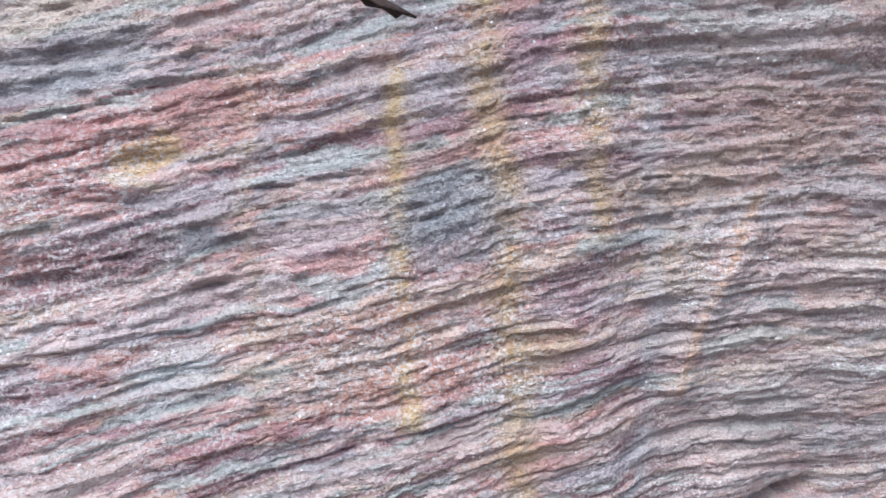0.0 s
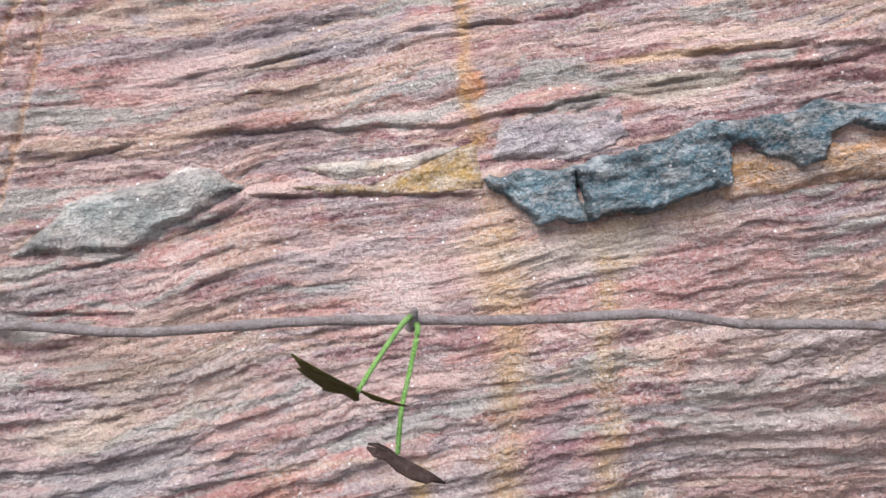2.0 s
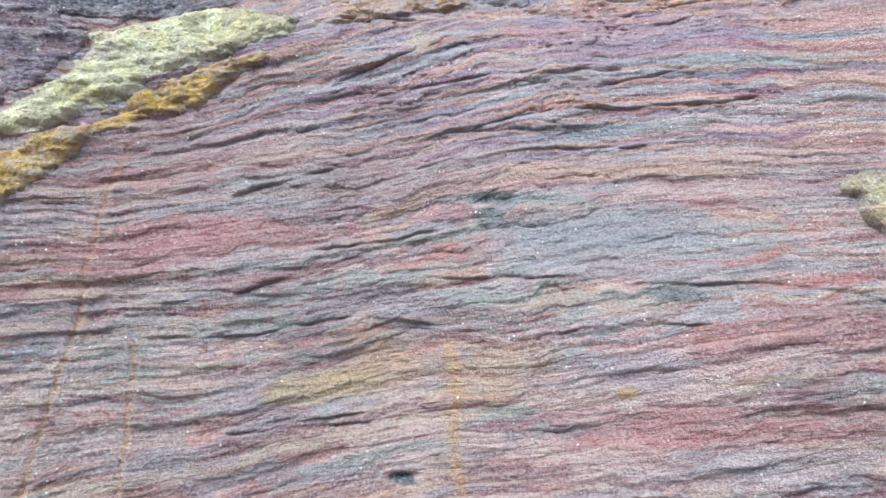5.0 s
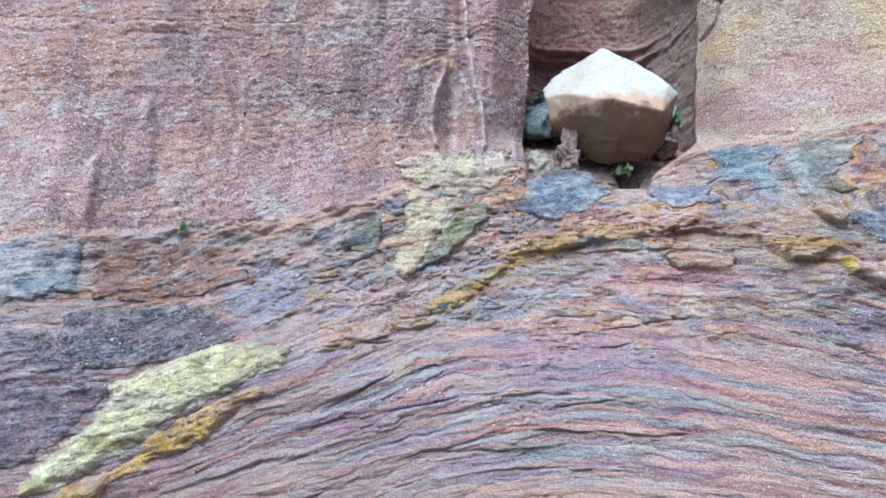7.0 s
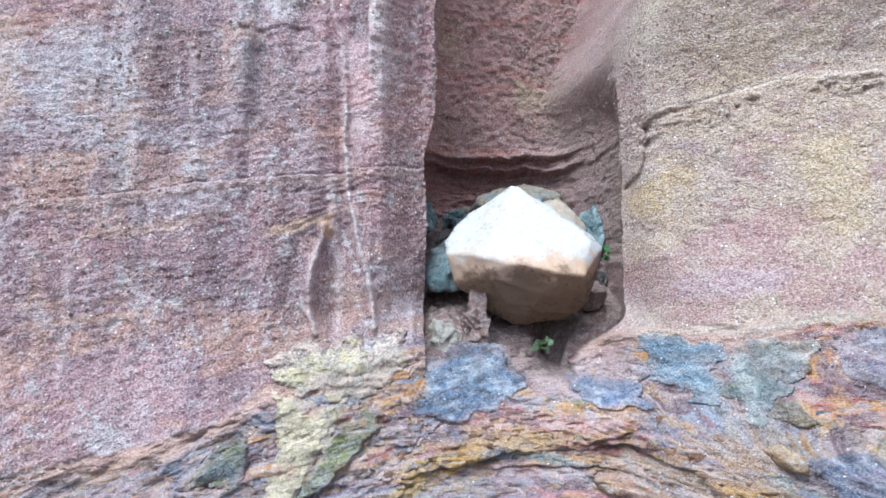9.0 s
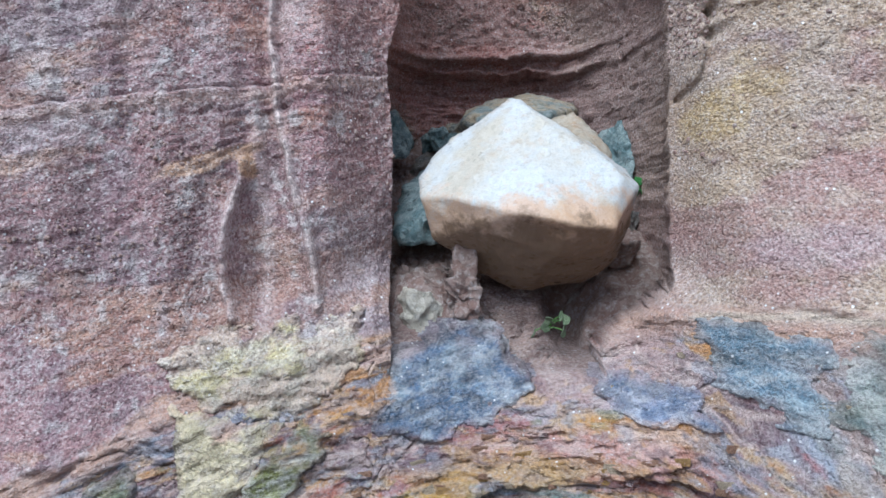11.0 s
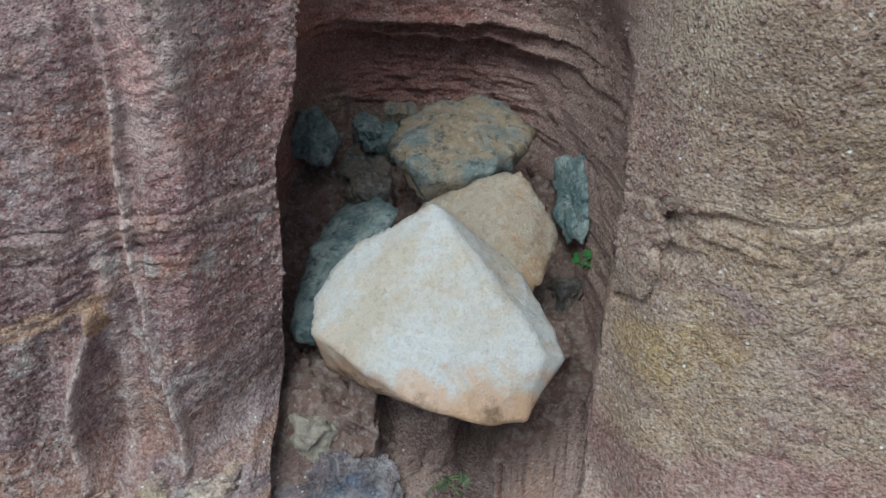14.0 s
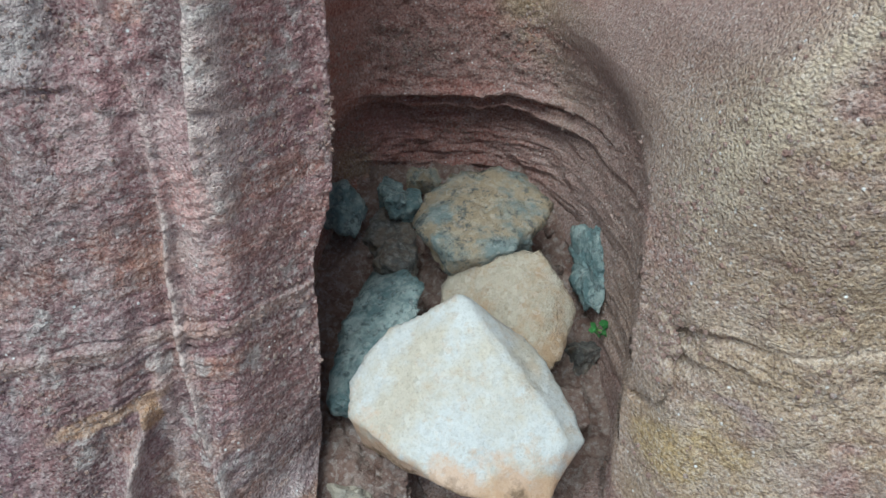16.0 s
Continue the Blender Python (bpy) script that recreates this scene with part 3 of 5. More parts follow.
def carved(x, z):
    """Ridges, flutes and steps of the cut face beside the niche: how far they stand out, and how pale and how dark the
    rock is painted there, its own tone together with light on ridges and shade in hollows.
    """
    wob = 0.0011 * fbm(x / .010, z / .012, 3, 351)
    xs, zs = x + wob, z + 0.0010 * fbm(x / .012, z / .010, 3, 352)
    vein, spur = line_distance(xs, zs, VEIN), line_distance(xs, zs, SPUR)
    weak = 1 - 0.55 * smooth(z, 1.57, 1.62)
    out = weak * 0.0042 * np.exp(-(vein / 0.0017) ** 2) + 0.0050 * np.exp(-(spur / 0.0024) ** 2)
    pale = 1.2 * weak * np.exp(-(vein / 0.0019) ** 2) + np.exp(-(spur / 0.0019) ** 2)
    low_part = smooth(z, 1.425, 1.445) * (1 - smooth(z, 1.492, 1.515))
    spur_x = np.interp(z, [1.435, 1.448, 1.462, 1.478, 1.495, 1.505], [-.0435, -.0480, -.0488, -.0470, -.0418, -.0408])
    side = xs - spur_x
    hollow = low_part * (np.exp(-((side + 0.0120) / 0.0065) ** 2) + 0.8 * np.exp(-((side - 0.0100) / 0.0060) ** 2))
    out = out - 0.0030 * hollow
    # shade of the hollows and beside the vein, put into the colour
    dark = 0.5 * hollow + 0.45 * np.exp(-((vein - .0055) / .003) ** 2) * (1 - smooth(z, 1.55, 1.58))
    # a sharp-edged panel above, sunk and painted as if shaded, beside a rib painted pale
    edge = np.interp(z, [1.60, 1.643, 1.67, 1.70], [-.0145, -.0137, -.0131, -.0128]) - xs
    panel = (edge > 0) * np.clip(1 - edge / 0.017, 0, 1) * smooth(edge, 0, 0.0008) * smooth(z, 1.622, 1.640)
    out = out - 0.0055 * panel
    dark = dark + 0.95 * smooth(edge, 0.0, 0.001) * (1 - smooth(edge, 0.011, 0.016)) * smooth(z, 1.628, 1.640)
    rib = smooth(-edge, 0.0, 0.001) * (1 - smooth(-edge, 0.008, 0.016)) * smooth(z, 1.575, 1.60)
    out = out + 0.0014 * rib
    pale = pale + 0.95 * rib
    # upright flutes coloured dark and ribs pale, as light would model them
    for cx, w, low, high, lift in ((-.055, .006, 1.645, 1.70, -.0040), (-.080, .008, 1.56, 1.63, -.0030), (-.105, .007, 1.44, 1.51, -.0022), (-.139, .008, 1.53, 1.66, -.0025),
                                   (-.157, .0035, 1.52, 1.60, .0022), (-.1205, .0030, 1.53, 1.62, .0018), (-.030, .0030, 1.43, 1.53, .0016), (-.186, .0030, 1.40, 1.49, .0018)):
        col = np.exp(-((xs - cx + 0.05 * (z - low)) / w) ** 2) * smooth(z, low - .008, low + .012) * (1 - smooth(z, high - .012, high + .008))
        out = out + lift * col
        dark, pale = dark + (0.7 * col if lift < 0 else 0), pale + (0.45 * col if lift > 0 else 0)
    # leaning spurs further along the face, each with a steep side; its shade and the lit tip are painted in
    for px, pz, foot, lean, lift in ((-.250, 1.447, 1.385, .22, .0034), (-.270, 1.398, 1.345, .10, .0045), (-.209, 1.490, 1.425, .30, .0018), (-.062, 1.503, 1.44, .10, .0020)):
        d = xs - px + lean * (z - pz)
        spread = 0.006 + 0.25 * np.clip(pz - z, 0, 1)
        rise = smooth(pz - z, -0.002, 0.006) * (1 - smooth(foot - z, -0.010, 0.012))
        body = np.clip(1 + d / spread, 0, 1) * (d < 0) + (d >= 0) * np.exp(-(d / 0.0020) ** 2)
        out = out + lift * rise * body
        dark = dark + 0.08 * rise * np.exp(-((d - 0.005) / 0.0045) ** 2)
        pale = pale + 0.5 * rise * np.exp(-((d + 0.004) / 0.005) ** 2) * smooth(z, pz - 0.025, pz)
    # a small step across the top
    step = z - np.interp(x, [-.16, -.075, -.053, -.044, -.021, .001, .02], [1.625, 1.637, 1.641, 1.631, 1.633, 1.632, 1.636]) - 0.002 * fbm(x / .012, z * 0, 3, 353)
    part_way = smooth(x, -.12, -.08) * (1 - smooth(x, .004, .016)) * np.clip(0.6 + 0.9 * fbm(x / .012, z / .02, 2, 354), 0, 1.2)
    out = out + 0.35 * part_way * (0.0022 * (1 - smooth(step, 0.001, 0.014)) * smooth(step, -0.0004, 0.0006) - 0.0022 * np.exp(-((step + .0012) / .0011) ** 2))
    # thin beds that bend at the vein, under the parting
    bend = z - np.interp(x, [-.09, -.055, -.035, -.021, -.012, .0, .012], [1.5, 1.512, 1.523, 1.530, 1.531, 1.527, 1.516])
    local = smooth(x, -.085, -.05) * (1 - smooth(x, .002, .012)) * smooth(bend, -.022, -.008) * (1 - smooth(bend, .016, .024))
    wave = bend / 0.0042 + 0.35 * fbm(x / .02, z / .01, 2, 355)
    out = out + local * 0.0006 * (smooth(wave - np.floor(wave), 0, .25) - smooth(wave - np.floor(wave), .5, 1)) * np.clip(0.7 + 0.7 * fbm(x / .015, z / .006, 2, 356), 0, 1.3)
    return out, np.clip(pale, 0, 1), np.clip(dark, 0, 1)


def face(x, z):
    """Depth, colour, bedding coordinates and finish (laminae, dust, grain) of the rock face."""
    s, b = bedding(x, z)
    foot = cut_foot(x, z)
    up = smooth(z - foot, -0.001, 0.004)
    low = 1 - up
    band = low * smooth(z, 1.27, 1.31)
    y = broad_depth(x, z) + 0.016 * smooth(z, 1.392, 1.43) * (1 - smooth(z, 1.46, 1.50)) * smooth(x, .015, .035) * (1 - smooth(x, .125, .155))
    # a broad flute beside the niche, and the hollowed tan side
    y = y + up * (0.019 - 0.009 * smooth(z, 1.57, 1.62)) * np.exp(-((x + .031) / .017) ** 2) * smooth(z, 1.42, 1.45)
    y = y + up * 0.016 * smooth(x, .160, .176) * smooth(z, 1.44, 1.50) * (1 - smooth(z, 1.58, 1.65))
    # folded beds: ledges, ridges and fine laminae, broken along their length
    saw = b / 0.015 + 1.3 * fbm(s / 0.09, b / 0.02, 3, 42)
    saw = saw - np.floor(saw)
    ledge = np.where(saw < 0.9, saw / 0.9, (1 - saw) / 0.1) - 0.5
    broken = smooth(fbm(s / 0.07, b / 0.018, 3, 43), -0.1, 0.5)
    rough = fbm(s / 0.007, b / 0.004, 4, 55)
    steps = 3.2 * fbm(s / 0.10, b / 0.012, 4, 60)
    steps = np.floor(steps) + smooth(steps - np.floor(steps), 0.0, 0.14)
    thin_beds = 5 * fbm(s / 0.07, b / 0.006, 3, 54)
    thin_beds = np.floor(thin_beds) + smooth(thin_beds - np.floor(thin_beds), 0.0, 0.2)
    calm = smooth(fbm(x / 0.07, z / 0.035, 2, 69), -0.25, 0.35)
    rugged = 0.66 - 0.22 * smooth(z, 0.80, 0.90) - 0.18 * band
    deep = 1 - smooth(z, 0.84, 0.92)
    bent = b + 0.0032 * fbm(x / 0.022, z / 0.018, 3, 121)
    run = 0.017 + 0.012 * smooth(z, 0.82, 0.92)
    crests = (1 - 2.2 * np.abs(fbm(s / run, bent / 0.0048, 4, 44, 0.6))) * (0.35 + 0.9 * smooth(fbm(x / 0.04, z / 0.03, 2, 122), -0.4, 0.5))
    nicks = fbm(s / 0.007, b / 0.0028, 3, 45, 0.65)
    up_any, low_any = bool(up.max() > 0), bool(low.max() > 0)
    lay_a, edge_a, tone_a, tone_b = stack(s, bent, 0.0052, 0.045, 301)
    lay_b, edge_b, tone_c, tone_d = stack(s, bent, 0.0023, 0.028, 321)
    lay_c, edge_c, tone_e, tone_f = stack(s, bent, 0.0088, 0.06, 401)
    thick = smooth(z, 1.03, 1.10) * (1 - smooth(z, 1.27, 1.31))
    quiet = (0.20 + 0.32 * smooth(fbm(s / 0.09, b / 0.025, 3, 341), -0.35, 0.35)) * (1 - 0.55 * band)
    layers = quiet * (0.0015 * lay_a + 0.0009 * edge_a + (0.0008 * lay_b + 0.0006 * edge_b) * smooth(fbm(s / 0.05, b / 0.02, 2, 342), -0.5, 0.2))
    layers = layers + (0.25 + 0.75 * thick) * (0.0011 * lay_c + 0.0008 * edge_c) * (1 - band)
    out = low * layers + low * rugged * ((0.4 + 0.6 * calm) * (0.0026 - 0.0014 * deep) * ledge * broken + (0.0005 + 0.0003 * deep) * crests + 0.0006 * thin_beds + (0.0009 + 0.0005 * deep) * nicks
                          + (0.0008 - 0.0004 * deep) * steps + 0.0008 * rough + 0.0008 * fbm(x / 0.0036, z / 0.0030, 3, 79, 0.7))
    # open partings: the bed above stands proud, a dark gap lies below it
    for runs in (PARTINGS_FOOT, PARTINGS_MIDDLE, PARTINGS_UPPER, PARTINGS_BAND):
        for run in runs:
            px, pz = [p[0] for p in run], [p[1] for p in run]
            near = (x > px[0] - .01) & (x < px[-1] + .01) & (z > min(pz) - .015) & (z < max(pz) + .015)
            xn, zn = x[near], z[near]
            ends = smooth(xn, px[0] - .004, px[0] + .006) * (1 - smooth(xn, px[-1] - .006, px[-1] + .004))
            d = zn - np.interp(xn, px, pz) - 0.0012 * fbm(xn / .012, zn * 0 + px[0] * 99, 3, 70)
            out[near] += ends * (0.8 * (0.0019 * smooth(d, -.0004, .0004) * (1 - smooth(d, .001, .008)) - (0.0015 + 0.0006 * smooth(zn, .82, .88)) * np.exp(-((d + .0008) / .0008) ** 2)) * np.clip(0.7 + 0.9 * fbm(xn / .022, zn / .006, 4, 80, .6), 0.05, 1.2))
    # fine broken cracks along the beds
    rift = fbm(s / 0.045 + 0.2 * fbm(x / .015, z / .015, 2, 391), bent / 0.0075, 4, 392, .6)
    where = smooth(fbm(s / 0.03, b / 0.012, 3, 393), -.1, .3)
    out = out - low * (0.0010 + 0.0014 * smooth(z, 1.20, 1.26)) * np.exp(-(rift / 0.045) ** 2) * where
    # rough broken surface of the coloured band, with joints between its blocks
    joint = fbm(x / .030 + 0.3 * fbm(x / .012, z / .012, 2, 421), z / .022, 3, 422)
    if low_any:
        out = out + band * (0.0020 * fbm(x / .0075, z / .0050, 4, 423, .65) + 0.0012 * np.floor(3 * fbm(s / .012, b / .005, 3, 424)) / 3 - 0.0020 * np.exp(-(joint / .035) ** 2))
    # blocky breaks in the coloured band
    chunk = np.floor(4 * fbm(s / 0.035, b / 0.012, 3, 46)) / 4
    out = out + band * (0.0026 * chunk + 0.0025 * fbm(x / 0.02, z / 0.012, 4, 56)) + low * 0.003 * fbm(x / 0.05, z / 0.05, 3, 47)
    # cut face: upright flutes, faint laminae, sandy grain
    flute = fbm(x / 0.022 + 0.3 * fbm(x / 0.05, z / 0.2, 2, 48), z / 0.22, 3, 49)
    out = out + up * ((0.0030 + 0.0022 * smooth(x, -.13, -.06) * (1 - smooth(x, .10, .14))) * flute + 0.0004 * fbm(s / 0.05, b / 0.003, 3, 50) * (1 - smooth(x, .14, .16)) + (0.0012 - 0.0006 * smooth(x, .14, .16)) * fbm(x / 0.0036, z / 0.0036, 3, 51, 0.65) + 0.0010 * fbm(x / 0.012, z / 0.012, 4, 98, 0.55) * smooth(x, .14, .17) - 0.0009 * smooth(fbm(x / 0.004, z / 0.004, 2, 99), 0.62, 0.85) * smooth(x, .15, .17))
    # a rough overhanging ledge runs over the arch, with an open parting below it
    over = z - ledge_z(x) - 0.003 * fbm(x / 0.02, z * 0, 4, 57)
    reach = smooth(x, -.13, -.09) * (1 - 0.55 * smooth(-x, -.01, .035)) * (1 - smooth(x, .19, .22)) * (0.7 + 0.5 * fbm(x / .02, z / .02, 2, 58))
    out = out + reach * (0.0035 + 0.008 * np.floor(4 * fbm(x / .009, z / .0045, 4, 143, .65)) / 4) * (1 - smooth(over, 0.006, 0.018)) * smooth(over, -0.001, 0.001) + reach * (0.0042 * (smooth(over, -0.001, 0.0008) - smooth(over, 0.003, 0.014)) - 0.0022 * smooth(over, -0.008, -0.001) * (1 - smooth(over, -0.001, 0.0005)) * smooth(x, 0.02, 0.05))
    # the overhanging right side of the beds and the steps beside the upright folds
    out = out - low * 0.008 * smooth(x + 0.12 * (z - 0.7) + 0.006 * fbm(x / .03, z / .03, 3, 163), 0.066, 0.094) * (1 - smooth(z, 0.77, 0.84))
    fold = line_distance(x, z, [(.127, .79), (.141, .741), (.119, .698), (.110, .665)])
    out = out + 0.004 * np.exp(-(fold / 0.008) ** 2)
    if up_any:
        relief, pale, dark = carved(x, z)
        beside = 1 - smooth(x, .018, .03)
        out = out + up * beside * 1.5 * relief
    out = out + up * 0.004 * np.exp(-((x - 0.200 + 0.12 * (z - 1.56)) / 0.012) ** 2) * smooth(z, 1.50, 1.58) * (1 - smooth(z, 1.59, 1.66))
    # the parting line across the cut face
    seam = z - np.interp(x, SEAM_X, SEAM_Z) + 0.0012 * fbm(x / 0.015, x * 0, 3, 52)
    under = seam + 0.0095 + 0.0035 * fbm(x / 0.02, x * 0 + 4.0, 3, 58)
    strength = np.interp(x, [-.36, -.12, -.08, -.030, -.022, -.014, .03, .15, .17], [.6, .6, 1.2, 1.4, 1.0, .4, .35, .6, .4]) * np.clip(0.75 + 0.6 * fbm(x / 0.02, z / 0.03, 2, 53), 0.1, 1.3)
    out = out + up * strength * (0.0030 * (smooth(seam, -0.010, -0.001) - smooth(seam, -0.0006, 0.0006)) - 0.0022 * np.exp(-((seam - .0006) / .0008) ** 2)
                                 - 0.0026 * (1 - smooth(x, .14, .155)) * np.exp(-((under + .001) / .0014) ** 2) * smooth(fbm(x / .03, x * 0 + 9.0, 2, 59), -.3, .2))
    # pits and crumbled rock along the parting on the tan side
    pitted = up * smooth(x, .160, .167) * np.exp(-((seam + .007) / .006) ** 2) * smooth(fbm(x / .018, z / .03, 2, 361), -.35, .15)
    out = out - pitted * (0.0030 * smooth(fbm(x / .0045, z / .0035, 3, 362, .6), .05, .45) - 0.0022 * smooth(fbm(x / .006, z / .005, 2, 363), .1, .5))
    # a hooked gouge with a lump beside it
    gx, gz = x + 0.0010 * fbm(x / .005, z / .005, 2, 144), z + 0.0008 * fbm(x / .005, z / .005, 2, 145)
    gouge = line_distance(gx, gz, [(.1650, 1.5655), (.1662, 1.557), (.1650, 1.546), (.1610, 1.536), (.1565, 1.530)])
    lump = np.exp(-((gx - .1600) / .0050) ** 4 - ((gz - 1.5460) / .0125) ** 4)
    out = out - 0.0065 * np.exp(-(gouge / 0.0014) ** 2) + 0.0080 * lump - 0.014 * np.exp(-((gx - .1662) / .0036) ** 2 - ((gz - 1.5665) / .0042) ** 2)
    # cracks
    thin = np.full(x.shape, 9.0)
    for run in ([(-.179, 1.090), (-.176, 1.047), (-.176, 1.020), (-.178, .965), (-.185, .90)], [(-.180, 1.004), (-.190, .967), (-.191, .90)],
                [(-.199, 1.19), (-.203, 1.165), (-.205, 1.10), (-.214, 1.03), (-.218, 1.0)]):
        thin = np.minimum(thin, line_distance(x + 0.001 * fbm(x / 0.01, z / 0.01, 2, 54), z, run))
    out = out - 0.0014 * np.exp(-(thin / 0.0009) ** 2) + 0.0006 * np.exp(-((thin - .0022) / .0011) ** 2)
    for cx, cz, w, h, d in ((-.148, .721, .014, .003, .006), (-.088, .719, .008, .0022, .005), (.172, .597, .02, .006, .02),
                            (-.046, 1.0335, .006, .0022, .005), (-.012, 1.178, .008, .003, .004), (.143, 1.294, .004, .004, .006),
                            (.196, 1.350, .008, .006, .012), (.165, 1.556, .006, .003, .008), (.18, 1.573, .012, .002, .004)):
        out = out - d * np.exp(-((x - cx) / w) ** 2 - ((z - cz - 0.17 * (x - cx)) / h) ** 2)
    knob = np.exp(-((x + .108) / .011) ** 2 - ((z - .766) / .007) ** 2)
    out = out - 0.006 * knob + 0.005 * np.exp(-((x + .11) / .012) ** 2 - ((z - .757) / .004) ** 2)
    front = lips(x, z, y - out)
    y, inner, floor, hollow = hole(x, z, front)

    # colour of the beds, from the foot of the face upwards
    heights = [0.55, 0.68, 0.78, 0.88, 1.0, 1.09, 1.17, 1.24, 1.31, 1.36]
    beds = np.stack([np.interp(z, heights, v) for v in (
        [.44, .46, .46, .45, .44, .44, .41, .38, .40, .44],
        [.36, .33, .32, .30, .29, .31, .34, .30, .31, .35],
        [.34, .31, .31, .28, .27, .28, .33, .33, .32, .31])], -1)
    n1, n2, n3 = fbm(s / 0.16, b / 0.014, 3, 61), fbm(s / 0.12, b / 0.022, 3, 62), fbm(s / 0.06, b / 0.005, 3, 63)
    c = mix(beds, rgb(.44, .20, .17), smooth(n1, 0.05, 0.6) * 0.75)
    c = mix(c, rgb(.26, .15, .17), smooth(n2, 0.15, 0.7) * 0.7)
    c = mix(c, rgb(.31, .32, .34), smooth(-n1, 0.12, 0.6) * 0.7)
    c = mix(c, rgb(.48, .35, .27), smooth(-n2, 0.25, 0.75) * 0.45)
    c = mix(c, rgb(.18, .20, .22), smooth(fbm(s / 0.06, b / 0.006, 3, 64), 0.45, 0.8) * 0.6 * smooth(z, 1.02, 1.12))
    m1, m2, m3 = fbm(x / 0.05, z / 0.03, 4, 76, 0.65), fbm(x / 0.04, z / 0.025, 4, 77, 0.65), fbm(x / 0.03, z / 0.02, 4, 78, 0.65)
    c = mix(c, rgb(.50, .25, .21), smooth(m1, 0.12, 0.5) * 0.55)
    c = mix(c, rgb(.36, .35, .37), smooth(m2, 0.22, 0.55) * 0.5)
    c = mix(c, rgb(.26, .15, .20), smooth(-m1, 0.25, 0.6) * 0.5)
    c = mix(c, rgb(.54, .40, .29), smooth(m3, 0.25, 0.6) * 0.4)
    c = mix(c, rgb(.28, .14, .16), deep * 0.6 * smooth(fbm(x / .045, z / .035, 4, 145, .6), .05, .4))
    c = mix(c, rgb(.48, .19, .15), deep * 0.55 * smooth(fbm(x / .04, z / .03, 4, 146, .6), .15, .45))
    k1, k2, k3 = fbm(s / 0.040, b / 0.009, 4, 111, 0.65), fbm(s / 0.035, b / 0.008, 4, 112, 0.65), fbm(s / 0.030, b / 0.007, 4, 113, 0.65)
    c = mix(c, rgb(.56, .38, .34), smooth(k1, 0.15, 0.5) * 0.55)
    c = mix(c, rgb(.21, .12, .15), smooth(-k1, 0.30, 0.65) * 0.6)
    c = mix(c, rgb(.42, .40, .43), smooth(k2, 0.26, 0.55) * 0.5)
    c = mix(c, rgb(.50, .22, .16), smooth(-k2, 0.30, 0.6) * 0.5)
    c = mix(c, rgb(.56, .40, .26), smooth(k3, 0.32, 0.6) * 0.35)
    c = mix(c, rgb(.16, .19, .21), smooth(-k3, 0.42, 0.7) * 0.65)
    c = c * (1 + 0.22 * n3)[..., None]
    # each thin bed has its own tone
    for value, colour, strength in ((tone_a, (.25, .12, .14), .62), (-tone_a, (.60, .43, .40), .60), (tone_b, (.35, .34, .36), .45), (-tone_b, (.50, .24, .20), .40), (tone_c, (.62, .48, .44), .42), (-tone_c, (.22, .12, .14), .45), (tone_d, (.52, .34, .24), .30)):
        c = mix(c, rgb(*colour), 0.75 * strength * low * (1 - 0.7 * band) * smooth(value, .20, .60))
    for value, colour, strength in ((tone_e, (.27, .29, .31), .70), (-tone_e, (.60, .41, .33), .60), (tone_f, (.42, .19, .21), .60), (-tone_f, (.47, .41, .45), .55)):
        c = mix(c, rgb(*colour), strength * low * (0.2 + 0.8 * thick) * (1 - band) * smooth(value, .15, .50))
    # crisp-edged lenses of other tones in the lower beds
    plain = low * (1 - smooth(z, 1.17, 1.23))
    for k, (level, colour, strength, length, height) in enumerate(((.18, (.52, .26, .24), .75, .07, .012), (.22, (.64, .47, .44), .75, .06, .010), (.24, (.36, .31, .34), .75, .07, .012), (.32, (.27, .12, .14), .75, .06, .007),
                                                                   (.36, (.60, .44, .32), .5, .06, .009), (.38, (.36, .39, .37), .7, .06, .008))):
        c = mix(c, rgb(*colour), plain * strength * smooth(fbm(s / length + 0.3 * fbm(x / .02, z / .02, 2, 151 + k), bent / height, 5, 211 + 6 * k, .62), level - .06, level + .06))
    # the coloured band: crisp patches drawn out along the beds
    q1, q2, q3, q4, q5 = (fbm(s / l + 0.25 * fbm(x / .02, z / .02, 2, 130 + k), b / h, 5, 131 + 6 * k, 0.62) for k, (l, h) in enumerate(((.085, .021), (.075, .019), (.070, .014), (.060, .014), (.055, .015))))
    cb = mix(c, rgb(.42, .32, .36), np.full(x.shape, 0.5))
    for value, level, colour, strength in ((-q1, .10, (.56, .47, .49), .8), (q2 - .25 * smooth(x, -.05, .0) * (1 - smooth(x, .12, .16)), .20, (.38, .42, .50), .8), (q2 - .25 * smooth(x, -.05, .0) * (1 - smooth(x, .12, .16)), .34, (.15, .21, .33), .9), (q3, .18, (.60, .42, .22), .75), (q3, .30, (.56, .27, .08), .85),
                                           (q4, .30, (.42, .14, .14), .75), (q5, .26, (.66, .49, .40), .8), (-q5, .38, (.20, .25, .14), .6), (q1, .34, (.17, .10, .13), .8), (-q4, .44, (.30, .37, .48), .8), (-q3, .26, (.52, .36, .34), .7)):
        cb = mix(cb, rgb(*colour), strength * smooth(value, level - .035, level + .035))
    rings = np.hypot((x + .110) / 1.15, z - 1.347) + 0.009 * fbm(x / .022, z / .018, 4, 371, .6)
    turn = rings / 0.0085
    turn = turn - np.floor(turn)
    eye = smooth(-rings, -.046, -.036) * smooth(1.352 - z, -.004, .006)
    swirl = mix(np.broadcast_to(rgb(.46, .40, .43), c.shape), rgb(.20, .23, .31), smooth(turn, .30, .45) * (1 - smooth(turn, .80, 1.0)))
